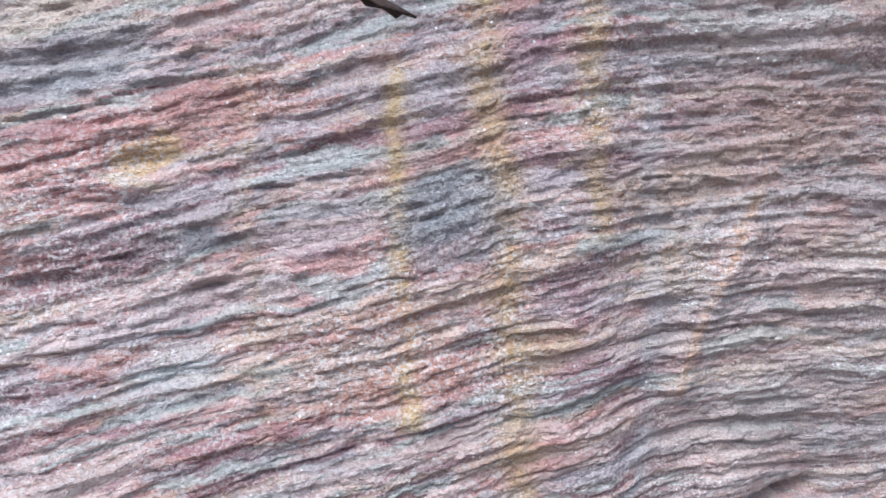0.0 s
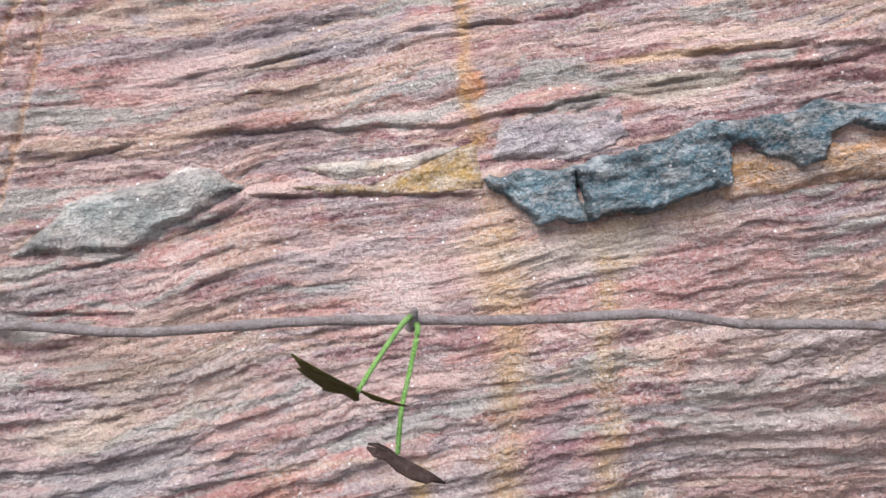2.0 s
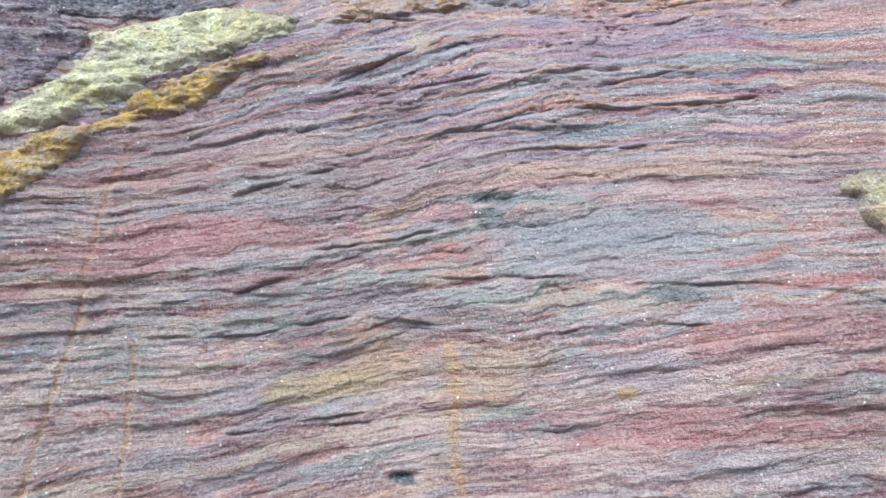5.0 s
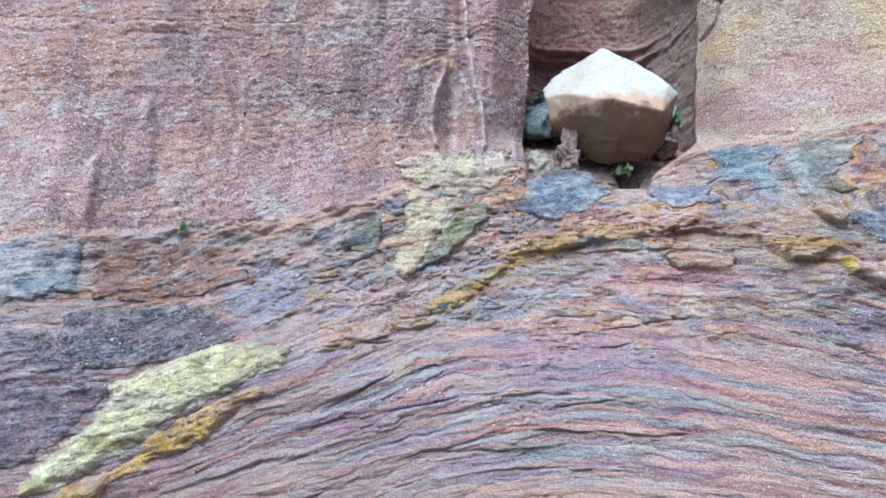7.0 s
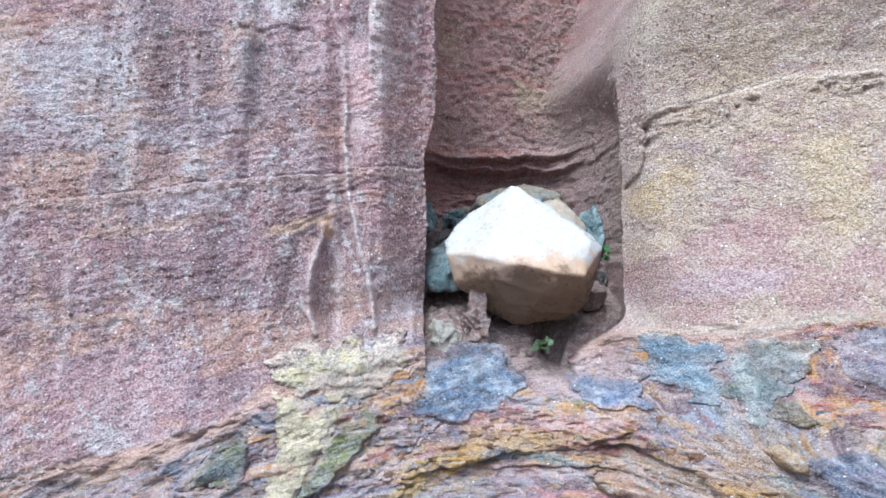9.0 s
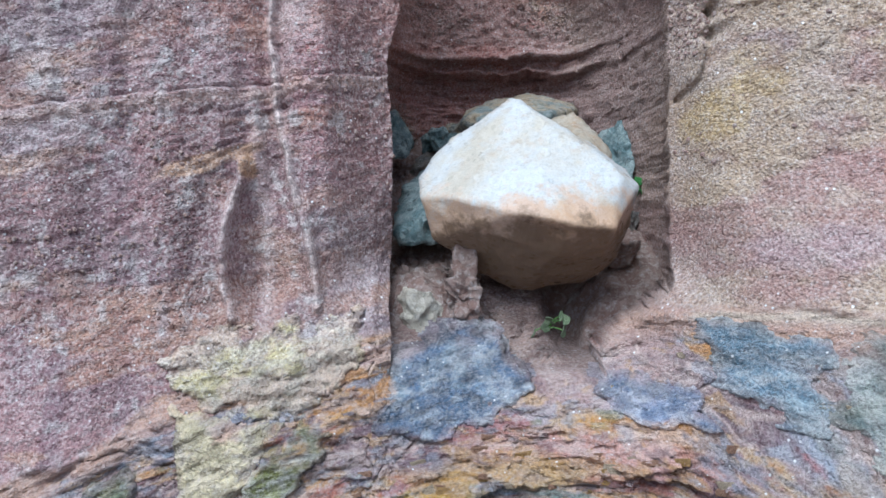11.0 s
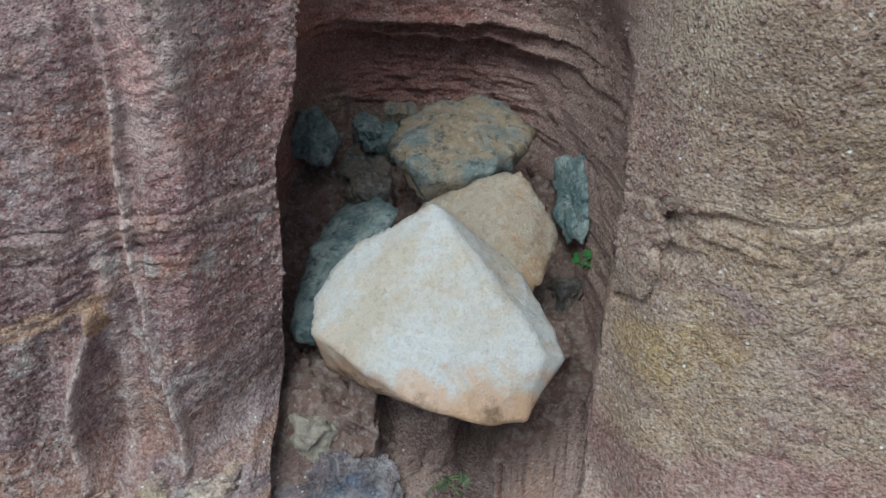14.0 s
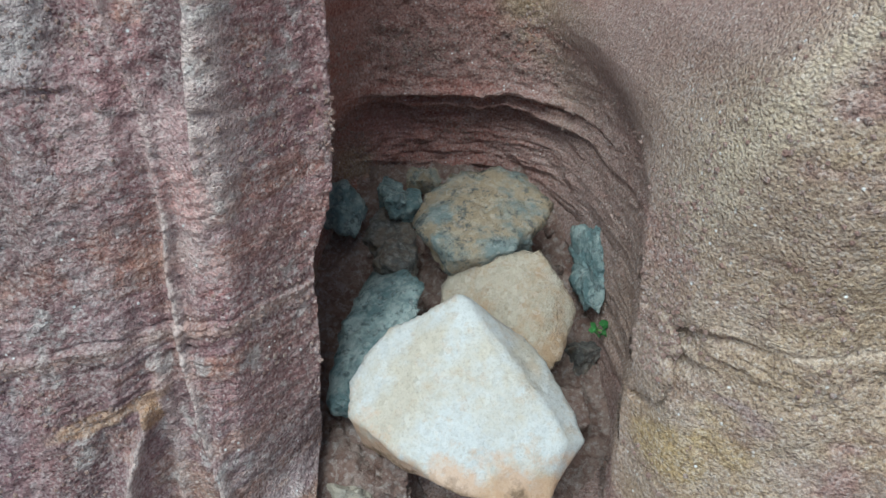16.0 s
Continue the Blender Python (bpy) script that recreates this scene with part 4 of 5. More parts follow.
    swirl = mix(swirl, rgb(.44, .20, .22), 0.8 * smooth(turn, .0, .1) * (1 - smooth(turn, .14, .24)))
    cb = mix(cb, swirl, 0.65 * eye)
    arch = low * smooth(z, 1.17, 1.23) * (1 - smooth(z, 1.33, 1.36))
    for k, (level, colour, strength) in enumerate(((.14, (.38, .25, .33), .75), (.22, (.56, .28, .29), .65), (.24, (.36, .44, .50), .75), (.28, (.66, .55, .55), .7), (.34, (.62, .40, .26), .7), (.36, (.20, .11, .16), .7))):
        c = mix(c, rgb(*colour) * .85, arch * strength * smooth(fbm(s / .09, b / .0042, 4, 171 + 5 * k, .6), level - .06, level + .06))
    c = mix(c, cb, band)
    for value, colour, strength in ((tone_c, (.30, .12, .22), .70), (-tone_c, (.66, .52, .54), .55), (tone_d, (.30, .38, .44), .40), (-tone_d, (.62, .33, .22), .55)):
        c = mix(c, rgb(*colour), strength * arch * smooth(value, .12, .42))
    for tones in (FOOT_TONES, FOOT_TONES_EAST, MIDDLE_TONES, SPOT_TONES, UPPER_TONES, BAND_TONES, ARCH_TONES):
        for tx, tz, w, h, lean, strength, colour in tones:
            near = (np.abs(x - tx) < 2 * w) & (np.abs(z - tz) < 2 * h + 2 * w * lean + .004)
            xn, zn, sn, bn = x[near], z[near], s[near], b[near]
            q = ((xn - tx) / w) ** 2 + ((zn - tz - lean * (xn - tx)) / h) ** 2 + 0.75 * fbm(sn / .03, bn / .0045, 4, 381, .65)
            c[near] = mix(c[near], rgb(*colour), low[near] * strength * smooth(-q, -1.5, -0.35))
    # flecks and pale joints of the coloured band
    for k, (colour, strength, level) in enumerate((((.70, .58, .53), .42, .24), ((.17, .11, .13), .60, .26), ((.60, .36, .12), .50, .34), ((.27, .33, .42), .50, .34))):
        c = mix(c, rgb(*colour), strength * band * smooth(fbm(s / .012, b / .0045, 4, 431 + 6 * k, .68), level, level + .14))
    c = mix(c, rgb(.68, .54, .49), 0.65 * band * np.exp(-((joint + .05) / .045) ** 2))
    c = mix(c, rgb(.62, .40, .31), low * smooth(z - foot, -0.018, -0.005) * smooth(fbm(x / .05, z / .02, 3, 68), -.5, .2) * 0.9)
    c = mix(c, rgb(.54, .30, .07), np.clip(reach, 0, 1) * smooth(over, -0.002, 0.001) * (1 - smooth(over, 0.008, 0.020)) * smooth(fbm(x / .03, z / .008, 4, 59, .6), -.1, .1) * .85)
    c = mix(c, rgb(.54, .44, .39), 0.35 * smooth(x, .085, .11) * (1 - smooth(z, .84, .93)))
    # rusty stains that ran down the beds
    for run, w, strength, colour in RUST_RUNS_LOW + RUST_RUNS_HIGH:
        d = line_distance(x + 0.003 * fbm(x / .02, z / .02, 3, 73), z, run)
        c = mix(c, rgb(*colour), strength * np.exp(-(d / w) ** 2) * np.clip(0.95 + 0.6 * fbm(x / .012, b / .004, 3, 74), 0, 1))
    for cx, cz, w, h, tilt, strength, colour in LOW_SPOTS + HIGH_SPOTS:
        q = ((x - cx) / w) ** 2 + ((z - cz - tilt * (x - cx)) / h) ** 2 + 0.5 * fbm(x / .01, z / .006, 3, 75)
        c = mix(c, rgb(*colour), strength * smooth(-q, -1.4, -0.5))
    c = mix(c, rgb(.62, .36, .20), 0.75 * np.exp(-(thin / 0.0010) ** 2))
    # cut face: mauve on one side of the niche, tan on the other, dark red within
    n7, n8 = fbm(x / 0.05, z / 0.12, 4, 81), fbm(s / 0.12, b / 0.018, 3, 82)
    cu = mix(np.broadcast_to(rgb(.42, .245, .25), c.shape), rgb(.48, .39, .41), smooth(n7, -0.1, 0.6) * 0.8)
    cu = mix(cu, rgb(.26, .17, .20), smooth(-n7, 0.1, 0.7) * 0.6)
    cu = mix(cu, rgb(.47, .25, .17), smooth(n8, 0.15, 0.5) * 0.65)
    cu = mix(cu, rgb(.22, .13, .165), 0.6 * smooth(fbm(x / 0.016, z / 0.10, 3, 83), 0.3, 0.7))
    for cx, z0, z1, w, colour in ((-.203, 1.43, 1.48, .004, (.36, .20, .15)), (-.243, 1.38, 1.44, .008, (.24, .13, .16)),
                                  (-.164, 1.52, 1.62, .006, (.50, .46, .46)), (-.115, 1.55, 1.66, .008, (.24, .16, .19)), (-.024, 1.57, 1.63, .009, (.50, .38, .39)), (-.09, 1.58, 1.72, .010, (.46, .42, .43))):
        d = np.abs(x - cx + 0.06 * (z - z0) + 0.003 * fbm(x / .02, z / .03, 2, 90)) / w
        cu = mix(cu, rgb(*colour), 0.75 * np.exp(-d ** 2) * smooth(z, z0 - .01, z0 + .01) * (1 - smooth(z, z1 - .01, z1 + .02)))
    cu = mix(cu, rgb(.52, .33, .24), 0.6 * smooth(fbm(x / .03, z / .012, 4, 114, .65), .22, .55))
    cu = mix(cu, rgb(.52, .45, .46), 0.55 * smooth(fbm(x / .018, z / .03, 4, 115, .65), .25, .6))
    cu = mix(cu, rgb(.21, .12, .135), 0.6 * smooth(fbm(x / .02, z / .05, 4, 116, .65), .25, .6))
    tan = mix(np.broadcast_to(rgb(.55, .42, .315), c.shape), rgb(.57, .43, .28), smooth(fbm(x / 0.04, z / 0.05, 3, 84), 0, 0.6) * 0.6)
    tan = mix(tan, rgb(.46, .28, .26), smooth(fbm(x / 0.05, z / 0.03, 4, 85, .65), 0.0, 0.4) * 0.8)
    tan = mix(tan, rgb(.58, .47, .38), smooth(fbm(x / 0.02, z / 0.02, 4, 141, .65), 0.2, 0.5) * 0.6)
    tan = mix(tan, rgb(.36, .24, .19), smooth(fbm(x / 0.014, z / 0.012, 4, 142, .65), 0.3, 0.6) * 0.6)
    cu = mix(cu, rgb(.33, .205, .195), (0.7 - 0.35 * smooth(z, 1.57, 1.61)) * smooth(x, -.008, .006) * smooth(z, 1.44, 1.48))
    cu = mix(cu, rgb(.62, .47, .46), 0.85 * smooth(z, 1.53, 1.57) * np.exp(-((x + .021 + .01 * fbm(x / .03, z / .03, 3, 147)) / .011) ** 2))
    cu = mix(cu, rgb(.26, .145, .15), 0.8 * np.exp(-((x + .066 + .012 * fbm(x / .03, z / .04, 3, 148)) / .016) ** 2) * smooth(fbm(x / .02, z / .05, 3, 149), -.3, .3))
    cu = cu * (0.90 - 0.03 * smooth(z, 1.46, 1.52))[..., None]
    cu = cu * (1 - 0.10 * smooth(x, -.10, -.06) * (1 - smooth(z, 1.55, 1.60)))[..., None]
    cu = mix(cu, cu * rgb(1.03, .93, .95), smooth(x, -.12, -.03) * smooth(z, 1.46, 1.50))
    turn_in = x - crest_x(z)
    cu = mix(cu, tan * 0.83, smooth(turn_in, -.018, .010))
    if up_any:
        # painted shade and light of the carved relief, over maroon rock and pale vein
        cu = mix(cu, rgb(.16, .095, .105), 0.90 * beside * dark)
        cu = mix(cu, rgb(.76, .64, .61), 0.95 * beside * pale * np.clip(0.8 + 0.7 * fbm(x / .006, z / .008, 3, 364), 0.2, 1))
        cu = mix(cu, rgb(.60, .59, .58), 0.5 * beside * smooth(fbm(x / .009, z / .012, 5, 365, .7), .40, .60))
        cu = mix(cu, rgb(.60, .42, .36), 0.6 * beside * np.exp(-((seam + .004) / .003) ** 2))
        cu = mix(cu, rgb(.66, .54, .43), 0.7 * smooth(x, .170, .178) * np.exp(-((seam - .001) / .0022) ** 2))
        for px, pz, w, h, tilt, amount, colour in CUT_FACE_PATCHES + LIP_PATCHES:
            q = ((x - px) / w) ** 2 + ((z - pz - tilt * (x - px)) / h) ** 2 + 0.6 * fbm(x / .008, z / .008, 3, 366)
            cu = mix(cu, rgb(*colour), amount * smooth(-q, -1.5, -0.4))
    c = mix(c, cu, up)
    niche = mix(np.broadcast_to(rgb(.39, .225, .20), c.shape), rgb(.42, .31, .21), smooth(fbm(x / .05, z / .05, 3, 88), 0, .6))
    niche = mix(niche, rgb(.40, .17, .14), smooth(fbm(x / .03, z / .012, 4, 89, .65) + .5 * (1 - smooth(z, 1.56, 1.58)), .1, .5) * .75)
    niche = mix(niche, rgb(.47, .33, .30), smooth(turn_in, -.040, -.006))
    niche = mix(niche, rgb(.52, .27, .25), 0.8 * np.exp(-((x - .055) / .020) ** 2 - ((z - 1.560) / .012) ** 2))
    c = mix(c, niche, inner * (1 - smooth(turn_in, -.012, .004)))
    ground = mix(mix(np.broadcast_to(rgb(.28, .19, .17), c.shape), rgb(.42, .30, .26), smooth(fbm(x / .01, z / .006, 4, 161, .65), .1, .3)), rgb(.20, .13, .115), smooth(fbm(x / .012, z / .008, 4, 162, .65), .25, .5) * .7)
    c = mix(c, ground, np.where(floor, 1.0, 0.0))
    # light caught by the crest, painted as a cream streak along it
    c = mix(c, rgb(.66, .56, .42), 0.85 * up * smooth(z, 1.59, 1.64) * np.exp(-((turn_in - .005) / .007) ** 2))
    c = mix(c, rgb(.66, .57, .46), 0.8 * smooth(x, .148, .156) * np.exp(-((z - foot + .002) / .0022) ** 2))
    laminae = low * (0.68 - 0.15 * deep) + up * (0.22 - 0.1 * inner) * (1 - 0.8 * smooth(x, .14, .16))
    dust = low * (0.45 + 0.30 * (1 - smooth(z, .7, .9)) - 0.1 * smooth(z, 1.0, 1.1)) + up * (0.38 - 0.22 * smooth(x, .15, .18) - 0.1 * inner)
    finish = np.stack([laminae, dust, up], -1)
    return y, np.clip(c, 0.02, 0.85), np.stack([s, b, y], -1), finish, x + hollow


def sheet(name, xs, zs, patch=None, parent=None, skirt=False):
    """A sheet of the rock face over a grid of x and z; patch(x, z, y, c, f) may lift and colour it and says which cells to keep."""
    z, x = np.meshgrid(zs, xs, indexing="ij")
    cuts = np.unique(np.concatenate([[0], np.searchsorted(zs, (0.9, 1.15, 1.30, 1.46)), [len(zs)]]))
    y, c, bed, finish, wide = (np.concatenate(v) for v in zip(*(face(x[a:b], z[a:b]) for a, b in zip(cuts, cuts[1:]))))
    keep = np.ones((len(zs) - 1, len(xs) - 1), bool)
    if patch:
        y, c, finish, keep = patch(x, z, y, c, finish)
    if skirt:
        y[-1, :], y[:, 0], y[:, -1] = 2.2, 2.2, 2.2
    rows, cols = x.shape
    index = np.arange(rows * cols).reshape(rows, cols)
    quads = np.stack([index[:-1, :-1], index[:-1, 1:], index[1:, 1:], index[1:, :-1]], -1)[keep]
    used = np.unique(quads)
    lookup = np.zeros(rows * cols, np.int64)
    lookup[used] = np.arange(len(used))
    quads = lookup[quads].astype(np.int32)
    mesh = bpy.data.meshes.new(name)
    mesh.vertices.add(len(used))
    mesh.vertices.foreach_set("co", np.stack([wide, y, z], -1).reshape(-1, 3)[used].astype(np.float32).ravel())
    mesh.loops.add(quads.size)
    mesh.loops.foreach_set("vertex_index", quads.ravel())
    mesh.polygons.add(len(quads))
    mesh.polygons.foreach_set("loop_start", np.arange(0, quads.size, 4, dtype=np.int32))
    mesh.update(calc_edges=True)
    mesh.polygons.foreach_set("use_smooth", np.ones(len(quads), bool))
    for key, kind, values in (("tint", "FLOAT_COLOR", np.concatenate([c, np.ones((*c.shape[:2], 1))], -1)), ("bed", "FLOAT_VECTOR", bed), ("finish", "FLOAT_VECTOR", finish)):
        layer = mesh.attributes.new(key, kind, "POINT")
        width = values.shape[-1]
        layer.data.foreach_set("color" if width == 4 else "vector", values.reshape(-1, width)[used].astype(np.float32).ravel())
    mesh.materials.append(ROCK)
    ob = new(name, mesh)
    ob.parent = parent
    return ob


FINE, ROW = 0.00128, 0.00072
grow = np.cumsum(0.004 * 1.18 ** np.arange(26))
grid_x = np.concatenate([-0.40 - grow[::-1], np.arange(-0.40, -0.10, 0.0014), np.arange(-0.10, 0.016, 0.0011), np.arange(0.016, 0.030, 0.0004), np.arange(0.030, 0.146, FINE),
                         np.arange(0.146, 0.160, 0.0004), np.arange(0.160, 0.33, FINE), 0.33 + grow])
down = 0.53 - np.cumsum(0.004 * 1.17 ** np.arange(19))
grid_z = np.concatenate([down[::-1], np.arange(0.53, 1.44, ROW), np.arange(1.44, 1.54, 0.0008), np.arange(1.54, 1.60, 0.0007), np.arange(1.60, 1.74, 0.0011), 1.74 + grow[:21]])
grid_x, grid_z = (g[np.concatenate([[True], np.diff(g) > 0.0002])] for g in (grid_x, grid_z))
rock_face = tagged(sheet("rock_face", grid_x, grid_z, skirt=True), "bedded rock cliff of pink, mauve, ochre and blue-grey layers", "rock face", kind="structure")


def inlay(name, outline, colour, second, lift, label, edge=0.004, rough=0.0012, amount=0.4, pull=0.006, blend=0.6):
    """A slab or lens of other rock set in the face: its own mesh, proud of the beds, with a ragged broken outline."""
    ox, oz = [p[0] for p in outline], [p[1] for p in outline]
    xs, zs = np.arange(min(ox) - .008, max(ox) + .008, .0009), np.arange(min(oz) - .008, max(oz) + .008, .0009)

    def patch(x, z, y, c, finish):
        d = inside_by(x, z, outline) + pull * (0.5 * fbm(x / .012, z / .008, 5, 91, 0.65) + 0.35 * np.floor(3 * fbm(x / .010, z / .007, 2, 97)) / 3)
        s, b = bedding(x, z)
        host = y
        y = broad_depth(x, z) * 0.5 + y * 0.5 - lift * smooth(d, -0.0005, edge) - rough * (fbm(x / .014, z / .009, 5, 92, 0.65) + 0.6 * np.floor(4 * fbm(x / .025, z / .014, 3, 95)) / 4)
        y = np.minimum(y, host - 0.0006 - 0.3 * lift * smooth(d, 0, edge)) + 0.007 * smooth(-d, -0.0005, 0.0015)
        tone = mix(np.broadcast_to(rgb(*colour), c.shape), rgb(*second), smooth(fbm(x / .02, z / .012, 5, 93, 0.65), -0.1, 0.4))
        tone = mix(tone, c, smooth(fbm(x / .02, z / .02, 4, 96), 0.1, 0.7) * blend + smooth(-d, -0.005, -0.0005) * blend)
        tone = mix(tone, rgb(*second) * 0.45 + 0.30, min(amount, .6) * smooth(fbm(s / .014, b / .0035, 4, 98, .65), .28, .36))
        tone = mix(tone, rgb(*second) * 0.4 + 0.36, 0.5 * smooth(fbm(x / .008, z / .005, 4, 441, .68), .22, .36))
        tone = mix(tone, rgb(*colour) * 0.35, 0.5 * smooth(fbm(x / .009, z / .005, 4, 442, .68), .26, .40))
        tone = tone * (1 + min(amount, .6) * 0.8 * fbm(s / .012, b / .0025, 3, 94) + 0.25 * fbm(x / .006, z / .005, 4, 99, .65))[..., None]
        finish[..., 0], finish[..., 1] = amount, 0.3
        inside = d > -0.0022
        keep = inside[:-1, :-1] | inside[1:, 1:] | inside[:-1, 1:] | inside[1:, :-1]
        return y, np.clip(tone, .02, .85), finish, keep
    return tagged(sheet(name, xs, zs, patch, rock_face), label)


SLATE, SLATE2 = (.042, .112, .152), (.105, .20, .25)
inlay("slab", [(.001, .921), (.018, .926), (.037, .927), (.045, .905), (.025, .904), (.010, .913)], SLATE, SLATE2, .007, "blue-grey slate slab", .002, .0020, .3, .004, .08)
inlay("slab", [(.0365, .928), (.065, .938), (.090, .949), (.099, .940), (.099, .925), (.075, .913), (.0445, .904)], SLATE, SLATE2, .008, "blue-grey slate slab", .002, .0020, .3, .004, .08)
inlay("slab", [(.090, .948), (.108, .951), (.132, .958), (.18, .959), (.18, .947), (.157, .947), (.143, .949), (.136, .945), (.135, .935), (.125, .931), (.110, .935), (.103, .940), (.094, .936)], SLATE, (.05, .08, .09), .006, "dark blue-grey slate slab", .002, .002, .3, .003, .08)
inlay("lens", [(-.180, .881), (-.163, .904), (-.112, .921), (-.096, .913), (-.110, .902), (-.141, .884)], (.24, .29, .29), (.34, .36, .35), .005, "grey slate lens", .004, .0012, .5, .003, .25)
inlay("wedge", [(-.085, .914), (-.046, .917), (-.002, .938), (.001, .917), (-.04, .911)], (.34, .22, .06), (.40, .28, .16), .003, "olive-yellow stained wedge", .004, .001, .3, .002, .25)
inlay("lens", [(-.082, .922), (-.04, .929), (-.006, .935), (-.03, .922), (-.06, .918)], (.42, .40, .36), (.48, .40, .30), .003, "pale grey lens", .004, .001, .3, .002, .25)
inlay("vein", [(.093, .936), (.12, .940), (.18, .950), (.18, .934), (.10, .917), (.093, .922)], (.56, .32, .14), (.42, .26, .18), .003, "orange-brown vein", .003, .001, .6, .002, .2)
inlay("lens", [(.002, .928), (.037, .931), (.059, .941), (.054, .952), (.007, .946)], (.34, .33, .36), (.30, .26, .30), .003, "mauve-grey lens", .004, .001, .4, .003, .3)
inlay("ledge", [(-.265, 1.180), (-.256, 1.202), (-.233, 1.227), (-.225, 1.251), (-.197, 1.265), (-.158, 1.283), (-.123, 1.276), (-.129, 1.265), (-.161, 1.246), (-.191, 1.228), (-.210, 1.211), (-.231, 1.196)],
      (.78, .76, .48), (.66, .62, .30), .006, "pale sulphur-yellow ledge", .006, .003, .2, .006, .45)
inlay("ledge", [(-.275, 1.12), (-.265, 1.165), (-.231, 1.196), (-.208, 1.211), (-.191, 1.228), (-.161, 1.244), (-.130, 1.262), (-.134, 1.252), (-.165, 1.225), (-.188, 1.209), (-.215, 1.190), (-.245, 1.150)],
      (.64, .40, .05), (.50, .32, .12), .005, "ochre-orange ledge", .004, .0032, .3, .007, .45)
inlay("block", [(-.077, 1.418), (-.044, 1.430), (.011, 1.433), (.016, 1.414), (-.004, 1.396), (-.026, 1.390), (-.055, 1.398)],
      (.56, .45, .36), (.57, .50, .28), .003, "crumbly tan and yellow block", .006, .0030, .2, .010, .55)
inlay("fang", [(-.066, 1.400), (-.040, 1.394), (-.018, 1.392), (-.034, 1.370), (-.045, 1.345), (-.061, 1.321), (-.066, 1.338), (-.061, 1.372)],
      (.66, .58, .38), (.62, .42, .32), .003, "cream-yellow and pink fang-shaped tongue of rock", .004, .0018, .2, .006, .3)
inlay("vein", [(-.012, 1.392), (-.030, 1.372), (-.052, 1.335), (-.035, 1.342), (-.010, 1.370), (.005, 1.388)], (.20, .22, .07), (.26, .28, .18), .004, "moss-green vein", .002, .0012, .6)
inlay("vein", [(-.078, 1.375), (-.10, 1.366), (-.118, 1.340), (-.10, 1.345), (-.080, 1.345)], (.18, .21, .12), (.16, .20, .22), .003, "green-grey vein", .002, .0012, .7)
inlay("lens", [(.018, 1.386), (.026, 1.410), (.046, 1.425), (.078, 1.425), (.088, 1.404), (.070, 1.388), (.040, 1.379)], (.11, .17, .27), (.24, .32, .40), .0020, "slate-blue lens", .003, .0018, .5)
inlay("lens", [(.108, 1.400), (.118, 1.414), (.150, 1.408), (.160, 1.392), (.135, 1.388)], (.16, .22, .34), (.30, .33, .44), .0018, "slate-blue lens", .003, .0018, .5)
inlay("block", [(.154, 1.434), (.172, 1.433), (.190, 1.432), (.186, 1.416), (.179, 1.400), (.166, 1.402), (.155, 1.409)], (.15, .24, .32), (.29, .37, .42), .0020, "slate-blue block", .002, .0020, .5, .008, .4)
inlay("block", [(.193, 1.431), (.214, 1.434), (.232, 1.436), (.226, 1.420), (.213, 1.410), (.200, 1.402), (.192, 1.392), (.182, 1.406)], (.17, .22, .22), (.27, .31, .27), .0020, "grey-green slate block", .002, .0020, .5, .008, .4)
inlay("block", [(.238, 1.437), (.262, 1.442), (.285, 1.44), (.285, 1.41), (.262, 1.405), (.236, 1.414)], (.24, .24, .33), (.40, .27, .28), .0020, "mauve-blue block", .003, .0018, .5, .005, .3)
inlay("chip", [(.197, 1.396), (.204, 1.402), (.211, 1.403), (.218, 1.393), (.208, 1.391)], (.13, .10, .05), (.24, .19, .11), .003, "dark brown chip", .002, .0016, .4, .002, .1)
inlay("chip", [(.1905, 1.380), (.198, 1.384), (.205, 1.380), (.208, 1.369), (.199, 1.371)], (.34, .19, .06), (.44, .28, .10), .004, "rust-brown chip", .002, .0018, .4, .002, .1)
inlay("lens", [(.206, 1.375), (.222, 1.380), (.250, 1.381), (.275, 1.376), (.270, 1.358), (.240, 1.352), (.218, 1.357)], (.15, .19, .28), (.30, .27, .36), .0018, "slate-blue lens", .003, .0020, .6, .005, .3)
inlay("ledge", [(.203, 1.346), (.218, 1.346), (.240, 1.352), (.270, 1.350), (.270, 1.336), (.240, 1.333), (.222, 1.331), (.210, 1.334)], (.52, .34, .27), (.60, .44, .34), .007, "salmon-pink ledge", .003, .0022, .4, .004, .2)
inlay("chip", [(.199, 1.349), (.206, 1.352), (.207, 1.340), (.202, 1.336)], (.56, .42, .06), (.48, .40, .10), .006, "yellow chip", .002, .0016, .2, .002, .1)
inlay("ledge", [(.118, 1.356), (.135, 1.358), (.158, 1.352), (.160, 1.343), (.140, 1.344), (.122, 1.349)], (.48, .27, .16), (.58, .36, .14), .006, "rusty flake ledge", .003, .0022, .6, .004, .3)
inlay("block", [(-.255, 1.338), (-.19, 1.345), (-.165, 1.325), (-.19, 1.305), (-.25, 1.298)], (.38, .19, .12), (.25, .15, .15), .002, "rusty brown block", .003, .0022, .8, .006, .25)
inlay("block", [(-.262, 1.292), (-.19, 1.300), (-.155, 1.282), (-.20, 1.262), (-.255, 1.255)], (.07, .08, .12), (.15, .11, .14), .002, "dark navy block", .003, .0020, .7, .006, .25)
inlay("block", [(-.32, 1.285), (-.27, 1.278), (-.225, 1.245), (-.245, 1.215), (-.29, 1.19), (-.33, 1.20)], (.14, .11, .17), (.27, .17, .20), .003, "dark purple block", .003, .0020, .7, .006, .25)
